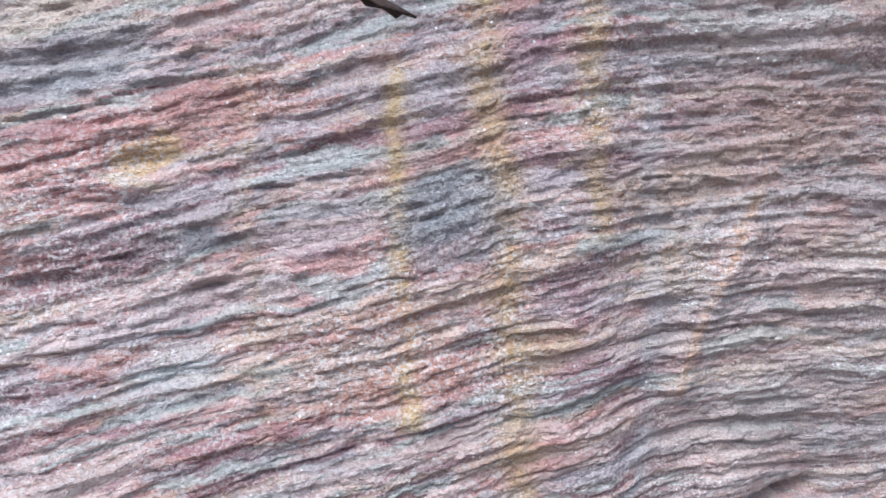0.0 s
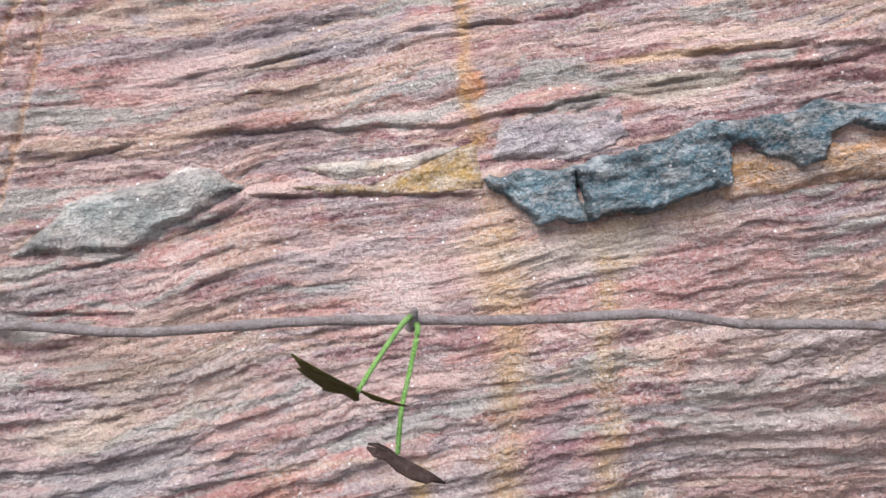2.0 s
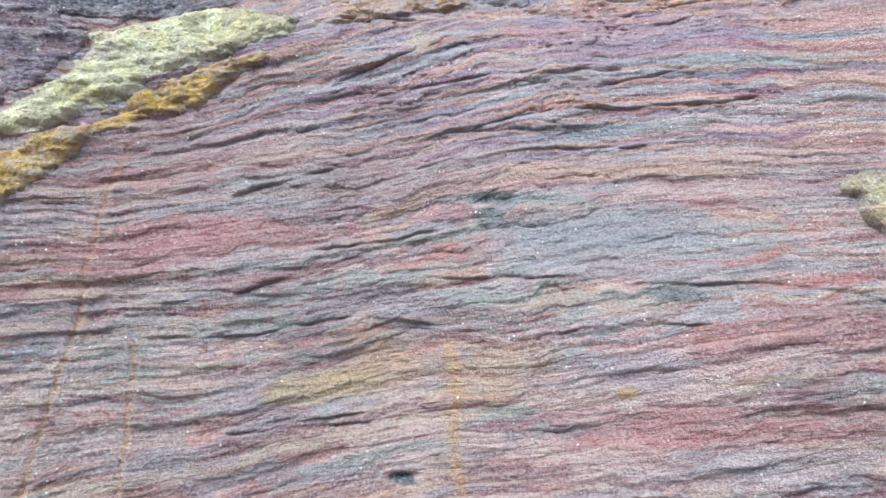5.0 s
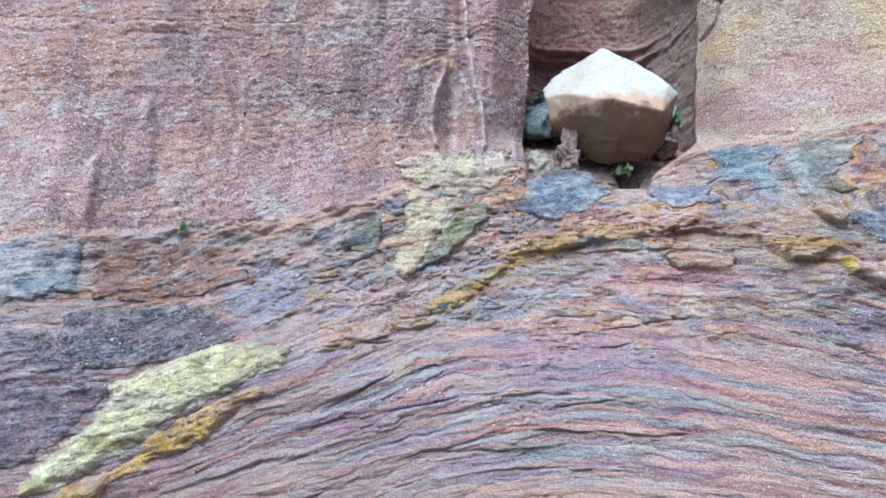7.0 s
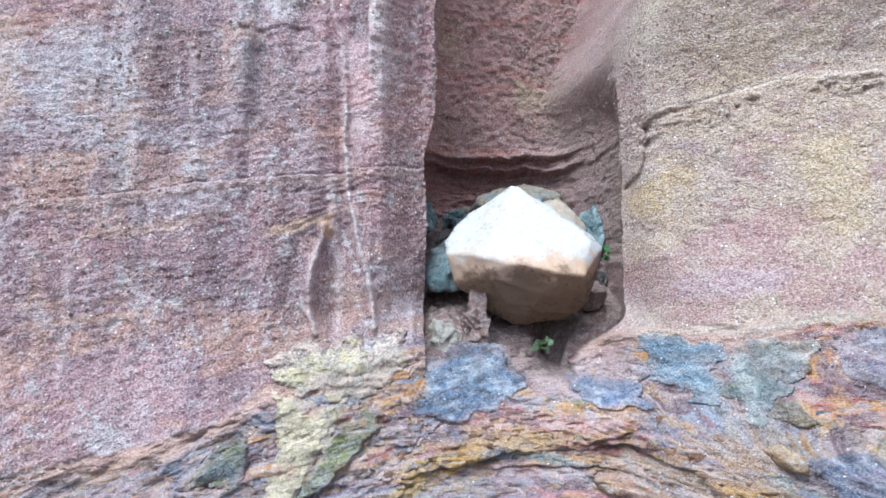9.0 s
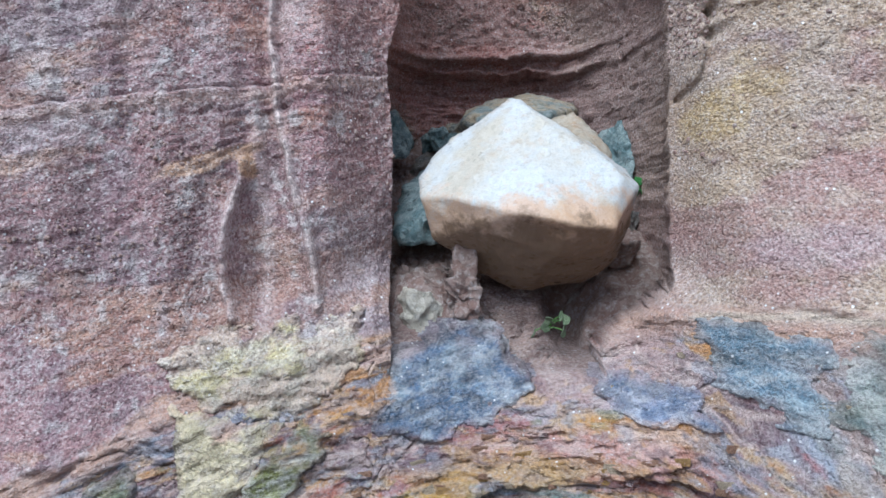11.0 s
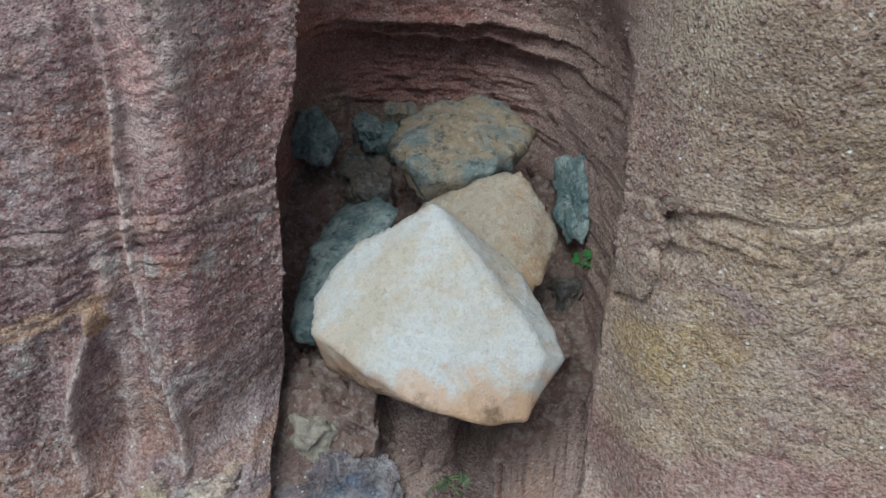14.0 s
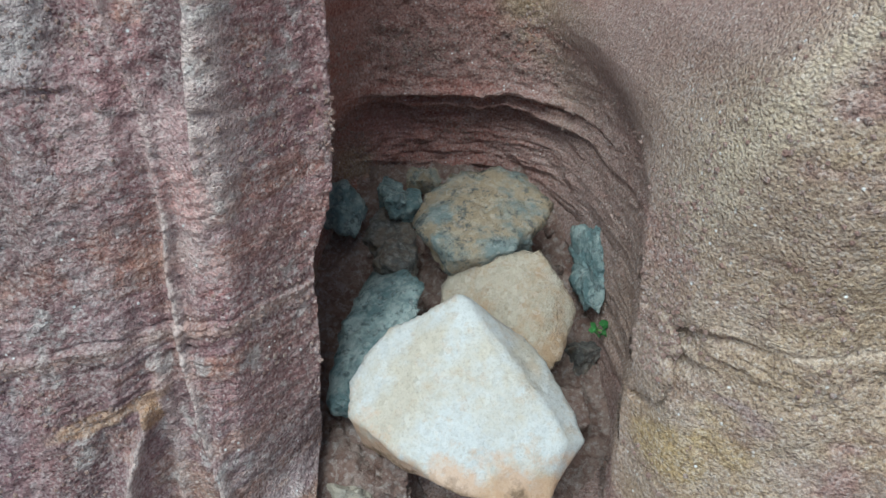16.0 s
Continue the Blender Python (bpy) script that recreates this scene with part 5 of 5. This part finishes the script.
inlay("lens", [(-.33, 1.328), (-.265, 1.335), (-.262, 1.305), (-.30, 1.288), (-.34, 1.29)], (.24, .31, .38), (.40, .40, .42), .003, "pale blue-grey lens", .003, .0020, .5, .006, .3)
inlay("block", [(.154, 1.191), (.168, 1.201), (.21, 1.206), (.21, 1.161), (.172, 1.161)], (.58, .52, .30), (.54, .40, .22), .006, "cream-yellow block", .003, .0015, .2)

# ---- ground ----
def ground_mesh():
    bm = bmesh.new()
    rings = [0.3 * 1.45 ** k for k in range(27)]
    last = None
    for k, r in enumerate([0.05] + rings):
        ring = []
        for a in range(48):
            px, py = r * math.cos(a * math.tau / 48), 0.1 + r * math.sin(a * math.tau / 48)
            ring.append(bm.verts.new((px, py, 0.012 * noise.noise(Vector((px, py, 0)) * 1.7) if r < 30 else 0)))
        if last:
            for a in range(48):
                bm.faces.new((last[a], last[a - 1], ring[a - 1], ring[a]))
        else:
            bm.faces.new(ring)
        last = ring
    bmesh.ops.recalc_face_normals(bm, faces=bm.faces)
    return bm


ground = tagged(mesh_object("ground", ground_mesh(), EARTH), "dusty stony earth at the foot of the cliff", "ground", kind="structure")


# ---- loose soil on the niche floor ----
def niche_soil():
    ys, xs = np.arange(.512, .725, .0012), np.arange(.008, .190, .0012)
    y, x = np.meshgrid(ys, xs, indexing="ij")
    z = 1.432 + 0.56 * (y - .535) + 0.0040 * fbm(x / .012, y / .012, 4, 411, .6) + 0.0018 * fbm(x / .0032, y / .0032, 3, 412, .65)
    z = z - 0.052 * np.exp(-((x - .101) / .023) ** 2 - ((y - .566) / .024) ** 2) + 0.008 * np.exp(-((x - .038) / .011) ** 2 - ((y - .548) / .016) ** 2)
    z = z - 1.3 * np.clip(.541 + .004 * fbm(x / .012, y * 0, 3, 413) - y, 0, 1) - 0.035 * np.exp(-((x - .113) / .008) ** 2) * (1 - smooth(y, .545, .575))
    rows, cols = x.shape
    index = np.arange(rows * cols).reshape(rows, cols)
    quads = np.stack([index[:-1, :-1], index[:-1, 1:], index[1:, 1:], index[1:, :-1]], -1).reshape(-1, 4)
    mesh = bpy.data.meshes.new("niche_floor")
    mesh.from_pydata(np.stack([x, y, z], -1).reshape(-1, 3), [], quads)
    mesh.polygons.foreach_set("use_smooth", np.ones(len(quads), bool))
    mesh.materials.append(SOIL)
    return mesh


tagged(new("niche_floor", niche_soil()), "reddish crumbly soil on the floor of the niche", "soil", kind="structure")


# ---- stones in the niche ----
def stone(name, corners, material, label, seed, sharp=60, bumps=0.0016, cuts=3, category="stone", group="", chips=14, dents=70, fine=1.0):
    """A broken stone: flat breaks between a few corners, with chips, slightly worn edges and uneven faces."""
    pts = np.array(corners)
    middle = Vector(pts.mean(0))
    base = Vector((middle.x, middle.y, pts[:, 2].min()))
    hull = bmesh.new()
    for p in pts:
        hull.verts.new(Vector(p) - middle)
    bmesh.ops.convex_hull(hull, input=hull.verts)
    planes = []
    for f in hull.faces:
        f.normal_update()
        n, d = f.normal.copy(), f.normal.dot(f.verts[0].co)
        if d < 0:
            n, d = -n, -d
        if f.calc_area() > 1e-7 and all(n.dot(k) < .995 for k, _ in planes) and all(n.dot(v.co) < d + 5e-4 for v in hull.verts):
            planes.append((n, d))
    hull.free()
    rng = random.Random(seed)
    for _ in range(chips):
        way = Vector((rng.gauss(0, 1), rng.gauss(0, 1), rng.gauss(0, 1))).normalized()
        planes.append((way, max(way.dot(Vector(p) - middle) for p in corners) * rng.uniform(.90, .975)))
    normals, dists = np.array([tuple(n) for n, _ in planes]), np.array([d for _, d in planes])
    bm = bmesh.new()
    bmesh.ops.create_icosphere(bm, subdivisions=cuts + 2, radius=1.0)
    ways = np.array([tuple(v.co) for v in bm.verts])
    ways /= np.linalg.norm(ways, axis=1)[:, None]
    press = np.clip(ways @ normals.T / dists, 0, None)
    most = press.max(1)
    reach = ((press / most[:, None]) ** sharp).sum(1) ** (-1 / sharp) / most
    shift = Vector((seed * 3.1, seed * 1.7, seed * 0.3))
    for v, way, r in zip(bm.verts, ways, reach):
        way = Vector(way)
        q = way * r + shift
        near, _ = noise.voronoi(q * dents)
        d = (near[0] ** 2 - 0.35) * bumps * 1.5 - min(near[1] - near[0], 0.12) * bumps * 1.5 - abs(noise.noise(q * 42)) * bumps * 1.1 - abs(noise.noise(q * 95)) * bumps * 0.9 * fine + (noise.noise(q * 210) * 0.6 + noise.noise(q * 480) * 0.35) * bumps * fine
        v.co = middle - base + way * (r + d + bumps * 0.5)
    ob = tagged(mesh_object(name, bm, material), label, category, group)
    ob.location = base
    return ob


G = "stones lying in the rock niche"
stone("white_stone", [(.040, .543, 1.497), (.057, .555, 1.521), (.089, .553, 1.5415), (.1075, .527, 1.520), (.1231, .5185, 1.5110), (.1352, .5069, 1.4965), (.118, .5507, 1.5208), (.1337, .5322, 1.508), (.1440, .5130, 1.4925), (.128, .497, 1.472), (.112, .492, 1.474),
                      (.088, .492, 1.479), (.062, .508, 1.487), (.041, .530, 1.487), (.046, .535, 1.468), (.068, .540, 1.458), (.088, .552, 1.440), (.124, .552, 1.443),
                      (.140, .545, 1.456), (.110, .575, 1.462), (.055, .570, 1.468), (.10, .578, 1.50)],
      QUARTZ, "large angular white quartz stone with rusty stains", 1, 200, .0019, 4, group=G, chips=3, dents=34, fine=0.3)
stone("cream_stone", [(.078, .600, 1.500), (.086, .619, 1.520), (.100, .612, 1.533), (.131, .602, 1.541), (.150, .588, 1.515), (.139, .560, 1.496), (.120, .555, 1.492),
                      (.082, .58, 1.485), (.140, .595, 1.488), (.090, .615, 1.49), (.13, .61, 1.492)],
      CREAM, "cream angular stone behind the white stone", 2, 160, .0014, 3, group=G, chips=7)
stone("oval_stone", [(.063, .640, 1.535), (.070, .622, 1.541), (.086, .602, 1.535), (.100, .598, 1.534), (.118, .606, 1.540), (.140, .636, 1.546), (.143, .650, 1.544), (.130, .664, 1.558),
                     (.112, .668, 1.562), (.085, .664, 1.556), (.070, .652, 1.548), (.082, .615, 1.516), (.12, .615, 1.520), (.13, .655, 1.522), (.085, .655, 1.520)],
      TAN_STONE, "flat rounded tan and grey speckled stone", 3, 60, .0026, 3, group=G, chips=10)
stone("blue_stone", [(.025, .562, 1.472), (.034, .556, 1.466), (.047, .560, 1.486), (.032, .600, 1.500), (.042, .640, 1.505), (.066, .624, 1.517), (.073, .612, 1.516), (.066, .575, 1.500),
                     (.030, .575, 1.462), (.055, .57, 1.465), (.062, .62, 1.482), (.036, .63, 1.480)],
      BLUE_STONE, "blue-grey crystalline stone beside the white stone", 4, 110, .0032, 3, group=G, chips=6)
stone("grey_stone", [(.012, .668, 1.548), (.026, .660, 1.550), (.036, .668, 1.540), (.041, .670, 1.527), (.032, .655, 1.518), (.022, .655, 1.518), (.010, .66, 1.520), (.02, .69, 1.52), (.03, .69, 1.535)],
      BLUE_STONE, "small grey stone against the niche wall", 5, 90, .0026, 2, group=G, chips=6)
stone("pebble", [(.027, .540, 1.441), (.034, .530, 1.447), (.046, .532, 1.444), (.053, .538, 1.428), (.046, .532, 1.414), (.034, .532, 1.414), (.030, .537, 1.424), (.04, .555, 1.425), (.05, .552, 1.43), (.03, .552, 1.42)],
      PALE_STONE, "small pale pebble on the niche edge", 6, 40, .0028, 3, "pebble", G)
stone("dark_stone", [(.150, .606, 1.480), (.158, .598, 1.484), (.170, .604, 1.482), (.172, .616, 1.476), (.160, .622, 1.478), (.150, .615, 1.468), (.168, .605, 1.465), (.155, .598, 1.466)],
      DARK_STONE, "small dark stone in the niche corner", 7, 40, .0026, 3, group=G)
stone("brown_pebble", [(.058, .690, 1.540), (.070, .685, 1.542), (.082, .690, 1.540), (.076, .700, 1.546), (.062, .700, 1.546), (.06, .695, 1.53), (.078, .693, 1.53)],
      TAN_STONE, "small brown pebble at the back of the niche", 8, 24, .0026, 3, "pebble", G)
stone("dark_stone", [(.040, .640, 1.512), (.055, .628, 1.515), (.068, .632, 1.514), (.070, .650, 1.518), (.050, .655, 1.520), (.042, .645, 1.495), (.066, .64, 1.495)],
      DARK_STONE, "small brown-black stone between the larger stones", 9, 30, .0026, 3, group=G)
stone("pebble", [(.045, .668, 1.536), (.055, .662, 1.538), (.062, .668, 1.535), (.060, .680, 1.540), (.048, .680, 1.540), (.05, .67, 1.522), (.06, .672, 1.522)],
      BLUE_STONE, "small blue-grey pebble at the niche back", 10, 24, .0024, 3, "pebble", G)
stone("pale_stone", [(.152, .658, 1.535), (.160, .653, 1.541), (.167, .628, 1.535), (.171, .610, 1.517), (.166, .602, 1.502), (.158, .616, 1.497), (.170, .64, 1.50), (.154, .645, 1.50)],
      BLUE_STONE, "pale blue-grey crumbly stone against the niche wall", 11, 14, .0052, 3, group=G)
stone("dark_stone", [(.034, .668, 1.512), (.046, .655, 1.512), (.060, .652, 1.514), (.068, .662, 1.518), (.064, .685, 1.526), (.044, .688, 1.526), (.04, .665, 1.492), (.064, .668, 1.494)],
      DARK_STONE, "brown-black stone with a rusty face", 16, 40, .0030, 3, group=G)
stone("pebble", [(.041, .688, 1.533), (.048, .680, 1.534), (.056, .684, 1.532), (.058, .695, 1.538), (.046, .700, 1.540), (.044, .69, 1.518), (.056, .69, 1.518)],
      BLUE_STONE, "small blue-grey pebble behind the grey stone", 17, 30, .0022, 3, "pebble", G)
stone("pebble", [(.056, .676, 1.530), (.062, .668, 1.532), (.069, .672, 1.532), (.070, .684, 1.538), (.060, .688, 1.538), (.058, .675, 1.514), (.069, .678, 1.514)],
      BLUE_STONE, "small blue-grey pebble beside the oval stone", 18, 30, .0022, 3, "pebble", G)
stone("red_stone", [(.135, .560, 1.468), (.148, .550, 1.464), (.158, .560, 1.466), (.155, .580, 1.474), (.140, .580, 1.474), (.142, .565, 1.452), (.155, .57, 1.452)],
      SOIL, "small reddish stone under the white stone", 12, 40, .0026, 3, group=G)
stone("mud_pillar", [(.054, .527, 1.408), (.070, .526, 1.408), (.069, .526, 1.430), (.068, .527, 1.452), (.068, .530, 1.466), (.057, .532, 1.468), (.054, .528, 1.44), (.053, .55, 1.408), (.071, .55, 1.41), (.066, .55, 1.464), (.057, .55, 1.466)],
      SOIL, "crumbly reddish mud pillar under the white stone", 13, 18, .0060, 4, "mud")


# ---- grit: loose grains on the floor of the niche ----
def grit_mesh(seed, count):
    rng = random.Random(seed)
    bm = bmesh.new()
    for _ in range(count):
        gx, gy = rng.uniform(.026, .152), rng.uniform(.56, .70)
        gz = 1.432 + (gy - .535) * .56
        r = rng.uniform(.0008, .0018) if rng.random() < .7 else rng.uniform(.002, .0045)
        m = Matrix.LocRotScale((gx, gy, gz + r * .4), Euler([rng.uniform(0, 6) for _ in range(3)]), (r, r * rng.uniform(.6, 1), r * rng.uniform(.5, .9)))
        bmesh.ops.create_icosphere(bm, subdivisions=1, radius=1.0, matrix=m)
    return bm


tagged(mesh_object("grit", grit_mesh(3, 420), SOIL, None, False), "loose reddish grit on the niche floor", "grit", kind="stuff")


GRAIN = mineral_material("sand_grains", (.36, .23, .20), (.44, .32, .29), (.62, .58, .56), .85, 120, .6)


def grains_mesh(seed, count):
    """Coarse sand grains that stick out of the cut rock, thickest on the niche's back and its rounded side."""
    rng = np.random.default_rng(seed)
    gx = np.concatenate([rng.uniform(.030, .21, count), rng.uniform(-.22, .03, count // 2)])
    gz = np.concatenate([rng.uniform(1.50, 1.74, count), rng.uniform(1.43, 1.74, count // 2)])
    thick = smooth(fbm(gx / .03, gz / .03, 3, 201), -.1, .6) * np.where(gx > .165, .10, np.where(gx < .03, .5, 1.0))
    keep = rng.uniform(0, 1, gx.shape) < thick
    gx, gz = gx[keep], gz[keep]
    gy, _, _, _, wide = face(gx, gz)
    size = 0.00045 + 0.00090 * rng.uniform(0, 1, gx.shape) ** 3
    ball = bmesh.new()
    bmesh.ops.create_icosphere(ball, subdivisions=1, radius=1.0)
    unit = np.array([tuple(v.co) for v in ball.verts])
    tris = np.array([[v.index for v in f.verts] for f in ball.faces])
    ball.free()
    shape = unit[None] * (size[:, None] * rng.uniform(.7, 1.2, (len(gx), 12)))[..., None]
    verts = shape + np.stack([wide, gy - size * .2, gz], -1)[:, None, :]
    faces = tris[None] + 12 * np.arange(len(gx))[:, None, None]
    mesh = bpy.data.meshes.new("grains")
    mesh.from_pydata(verts.reshape(-1, 3), [], faces.reshape(-1, 3))
    mesh.materials.append(GRAIN)
    return mesh


tagged(new("grains", grains_mesh(8, 26000)), "coarse pale and reddish sand grains stuck on the cut rock", "sand grains", kind="stuff")


# ---- the creeping stem with its leaves ----
def tube(points, radii, sides=8, knots=0.0, seed=0):
    """A tapered round stalk along a smooth line."""
    bm = bmesh.new()
    pts = [Vector(p) for p in points]
    dense, widths = [], []
    for i in range(len(pts) - 1):
        p0, p1, p2, p3 = pts[max(i - 1, 0)], pts[i], pts[i + 1], pts[min(i + 2, len(pts) - 1)]
        for k in range(10):
            t = k / 10
            dense.append(0.5 * (2 * p1 + (p2 - p0) * t + (2 * p0 - 5 * p1 + 4 * p2 - p3) * t * t + (3 * p1 - p0 - 3 * p2 + p3) * t ** 3))
            widths.append(radii[i] * (1 - t) + radii[i + 1] * t)
    dense.append(pts[-1])
    widths.append(radii[-1])
    last = None
    for i, (p, r) in enumerate(zip(dense, widths)):
        way = (dense[min(i + 1, len(dense) - 1)] - dense[max(i - 1, 0)]).normalized()
        side = way.cross(Vector((0, 0, 1)) if abs(way.z) < 0.9 else Vector((1, 0, 0))).normalized()
        upward = side.cross(way)
        r = r * (1 + knots * noise.noise(Vector((i * 0.37 + seed, 0, 0))))
        ring = [bm.verts.new(p + (side * math.cos(a * math.tau / sides) + upward * math.sin(a * math.tau / sides)) * r) for a in range(sides)]
        if last:
            for a in range(sides):
                bm.faces.new((last[a], last[a - 1], ring[a - 1], ring[a]))
        else:
            bm.faces.new(ring)
        last = ring
    bm.faces.new(list(reversed(last)))
    bmesh.ops.recalc_face_normals(bm, faces=bm.faces)
    return bm


def leaf(outline, pose_matrix, droop=0.15, thick=0.0005, fold=0.0):
    """A thin lobed leaf: a fan from the stalk's end over its outline, cupped, with thickness. Outline: angle in degrees and radius."""
    bm = bmesh.new()
    steps = 5
    centre = bm.verts.new((0, 0, 0))
    rings = []
    for k in range(1, steps + 1):
        f = k / steps
        rings.append([bm.verts.new((f * r * math.cos(radians(a)), f * r * math.sin(radians(a)), -droop * (f * r) ** 2 / 0.02 + 0.0006 * math.sin(radians(a * 7)) * f)) for a, r in outline])
    n = len(outline)
    for i in range(n - 1):
        bm.faces.new((centre, rings[0][i], rings[0][i + 1]))
        for k in range(steps - 1):
            bm.faces.new((rings[k][i], rings[k + 1][i], rings[k + 1][i + 1], rings[k][i + 1]))
    for v in bm.verts:
        v.co.z -= fold * abs(v.co.y) * min(max(v.co.x / 0.004 + 0.3, 0), 1)
    bmesh.ops.recalc_face_normals(bm, faces=bm.faces)
    bmesh.ops.solidify(bm, geom=list(bm.faces), thickness=thick)
    bmesh.ops.transform(bm, matrix=pose_matrix, verts=bm.verts)
    return bm


vine = tagged(new("vine"), "thin grey-brown creeping vine stem with two small leaves", "vine")
wire = tube([(-.62, .27, .842), (-.45, .285, .85), (-.30, .30, .853), (-.173, .305, .857), (-.127, .305, .857), (-.068, .305, .864), (-.026, .305, .867), (.015, .305, .869), (.067, .305, .874), (.098, .305, .872),
             (.153, .303, .874), (.26, .285, .872), (.40, .26, .880), (.55, .25, .878)], [.0019] * 14, 10, 0.25, 4)
part("stem", wire, STEM, vine)
part("node", tube([(-.0245, .304, .864), (-.0235, .300, .8705), (-.0235, .298, .872)], [.0022, .0018, .0006], 8), STEM, vine, "brown node on the stem")
part("stalk", tube([(-.0240, .301, .8695), (-.0275, .292, .8665), (-.0345, .28, .856), (-.0395, .271, .8475)], [.0011, .0010, .0009, .0009], 8), GREEN, vine, "bright green leaf stalk")
part("stalk", tube([(-.0222, .301, .8660), (-.0215, .295, .864), (-.0236, .290, .850), (-.0255, .286, .838), (-.0260, .284, .823)], [.0012, .0010, .0009, .0009, .0009], 8), GREEN, vine, "green leaf stalk")
LEAF_UNIT = 0.000185
lobes = [(-168, .004), (-155, .014), (-140, .018), (-120, .019), (-105, .0165), (-85, .021), (-62, .019), (-45, .0225), (-20, .0195), (0, .024), (20, .0195), (45, .0225), (62, .019), (85, .021), (105, .0165), (120, .019), (140, .018), (155, .014), (168, .004)]
half = [(142, 133), (152, 112), (165, 106), (171, 120), (180, 112), (198, 82), (206, 90), (218, 78), (228, 64), (239, 60), (252, 56), (262, 48), (268, 14), (290, 10), (312, 34), (322, 60), (328, 82), (335, 94)]
part("leaf", leaf([(a + 16, r * LEAF_UNIT) for a, r in half], pose(-.0395, .271, .8478, 155, 16, 0) @ Matrix.Diagonal((1, 1.9, 1, 1)), .03, .0005), LEAF, vine, "dull olive lobed leaf seen from below")
part("leaf", leaf(lobes, pose(-.0260, .284, .8225, 0, 22, 0) @ Matrix.Diagonal((.8, .34, 1, 1)), .05, .0008, 0.1), BROWN_LEAF, vine, "dull purple-brown leaf, edge on")


# ---- small green plants ----
def sprout(base, spread, count, size, label, seed, normal=(0, -1, 0.4), material=SPROUT):
    rng = random.Random(seed)
    thing = tagged(new("sprout"), label, "plant")
    thing.location = base
    out = Vector(normal).normalized()
    for i in range(count):
        tip = out * rng.uniform(.5, 1) * spread + Vector((rng.uniform(-1, 1), rng.uniform(-.3, .3), rng.uniform(-.6, 1))) * spread * .8
        part("stalk", tube([(0, 0, 0), tip * .5 + Vector((0, 0, .001)), tip], [.0004, .0003, .0003], 5), GREEN, thing)
        shape = [(-170, size * .2), (-120, size * .8), (-70, size), (-30, size * .95), (0, size * 1.05), (30, size * .95), (70, size), (120, size * .8), (170, size * .2)]
        m = Matrix.Translation(tip) @ Euler((radians(rng.uniform(20, 80)), radians(rng.uniform(-40, 40)), rng.uniform(0, 6))).to_matrix().to_4x4()
        part("leaf", leaf(shape, m, .3, .0003), material, thing)
    return thing


sprout((.164, .604, 1.493), .006, 5, .0032, "tiny bright green seedling in the niche corner", 1)
sprout((.100, .517, 1.425), .009, 6, .0034, "tiny grey-green seedling under the white stone", 2, material=DULL_SPROUT)
sprout((-.213, .432, 1.350), .005, 4, .0030, "tiny bright green seedling on the cliff", 5)


# ---- broken fragments bedded in the coloured band ----
FRAGMENT_MATERIALS = [mineral_material("ochre_rock", (.52, .30, .06), (.46, .27, .12), (.60, .44, .22), .85, 90, .6), mineral_material("rust_rock", (.40, .20, .12), (.46, .28, .17), (.26, .15, .13), .85, 90, .6),
                      mineral_material("blue_rock", (.16, .22, .30), (.27, .33, .39), (.42, .42, .45), .8, 90, .6), mineral_material("lilac_rock", (.40, .33, .36), (.48, .40, .40), (.28, .20, .24), .85, 90, .6),
                      mineral_material("cream_rock", (.58, .47, .32), (.52, .40, .30), (.62, .56, .40), .85, 90, .5), mineral_material("plum_rock", (.24, .15, .19), (.34, .21, .23), (.44, .34, .34), .85, 90, .6)]


def fragment_mesh(seed):
    """A flat angular flake, one unit long."""
    rng = random.Random(seed)
    bm = bmesh.new()
    for i in (-1, 1):
        for j in (-1, 1):
            for k in (-1, 1):
                bm.verts.new((i * rng.uniform(.30, .52), j * rng.uniform(.12, .2), k * rng.uniform(.10, .24)))
    bmesh.ops.convex_hull(bm, input=bm.verts)
    mesh = bpy.data.meshes.new("fragment")
    bm.to_mesh(mesh)
    bm.free()
    return mesh


def scatter_fragments(count, place, lot, sizes, seed):
    rng = random.Random(seed)
    spots = [place(rng) for _ in range(count)]
    px, pz = np.array([p[0] for p in spots]), np.array([p[1] for p in spots])
    depth = face(px, pz)[0]
    shapes = {}
    for fx, fz, fy in zip(px, pz, depth):
        key = (rng.choice(lot), rng.randrange(5))
        if key not in shapes:
            shapes[key] = fragment_mesh(key[1] * 7 + key[0])
            shapes[key].materials.append(FRAGMENT_MATERIALS[key[0]])
        ob = new("fragment", shapes[key])
        ob.parent = rock_face
        size = rng.uniform(*sizes)
        slope = math.degrees(math.atan(0.20 - 2.1 * max(min(fx, .2), -.2)))
        turn = pose(fx, float(fy) + size * .10, fz, rng.uniform(-14, 14), -slope + rng.uniform(-14, 14), rng.uniform(-14, 14))
        ob.matrix_local = turn @ Matrix.Diagonal((size, size * rng.uniform(.5, .9), size * rng.uniform(.6, 1.1), 1))


def on_ledge(rng):
    fx = rng.uniform(-.112, .19)
    return fx, float(np.interp(fx, LEDGE_X, LEDGE_Z)) + rng.gauss(.006, .006)


def in_band(rng):
    fx = rng.uniform(-.34, .25)
    top = float(cut_foot(np.array([fx]), np.array([1.38]))[0]) - .008
    return fx, top - abs(rng.gauss(0, .035))


scatter_fragments(70, on_ledge, [0, 0, 1, 1, 4], (.004, .010), 21)
scatter_fragments(50, in_band, [1, 2, 3, 3, 4, 5], (.004, .009), 22)
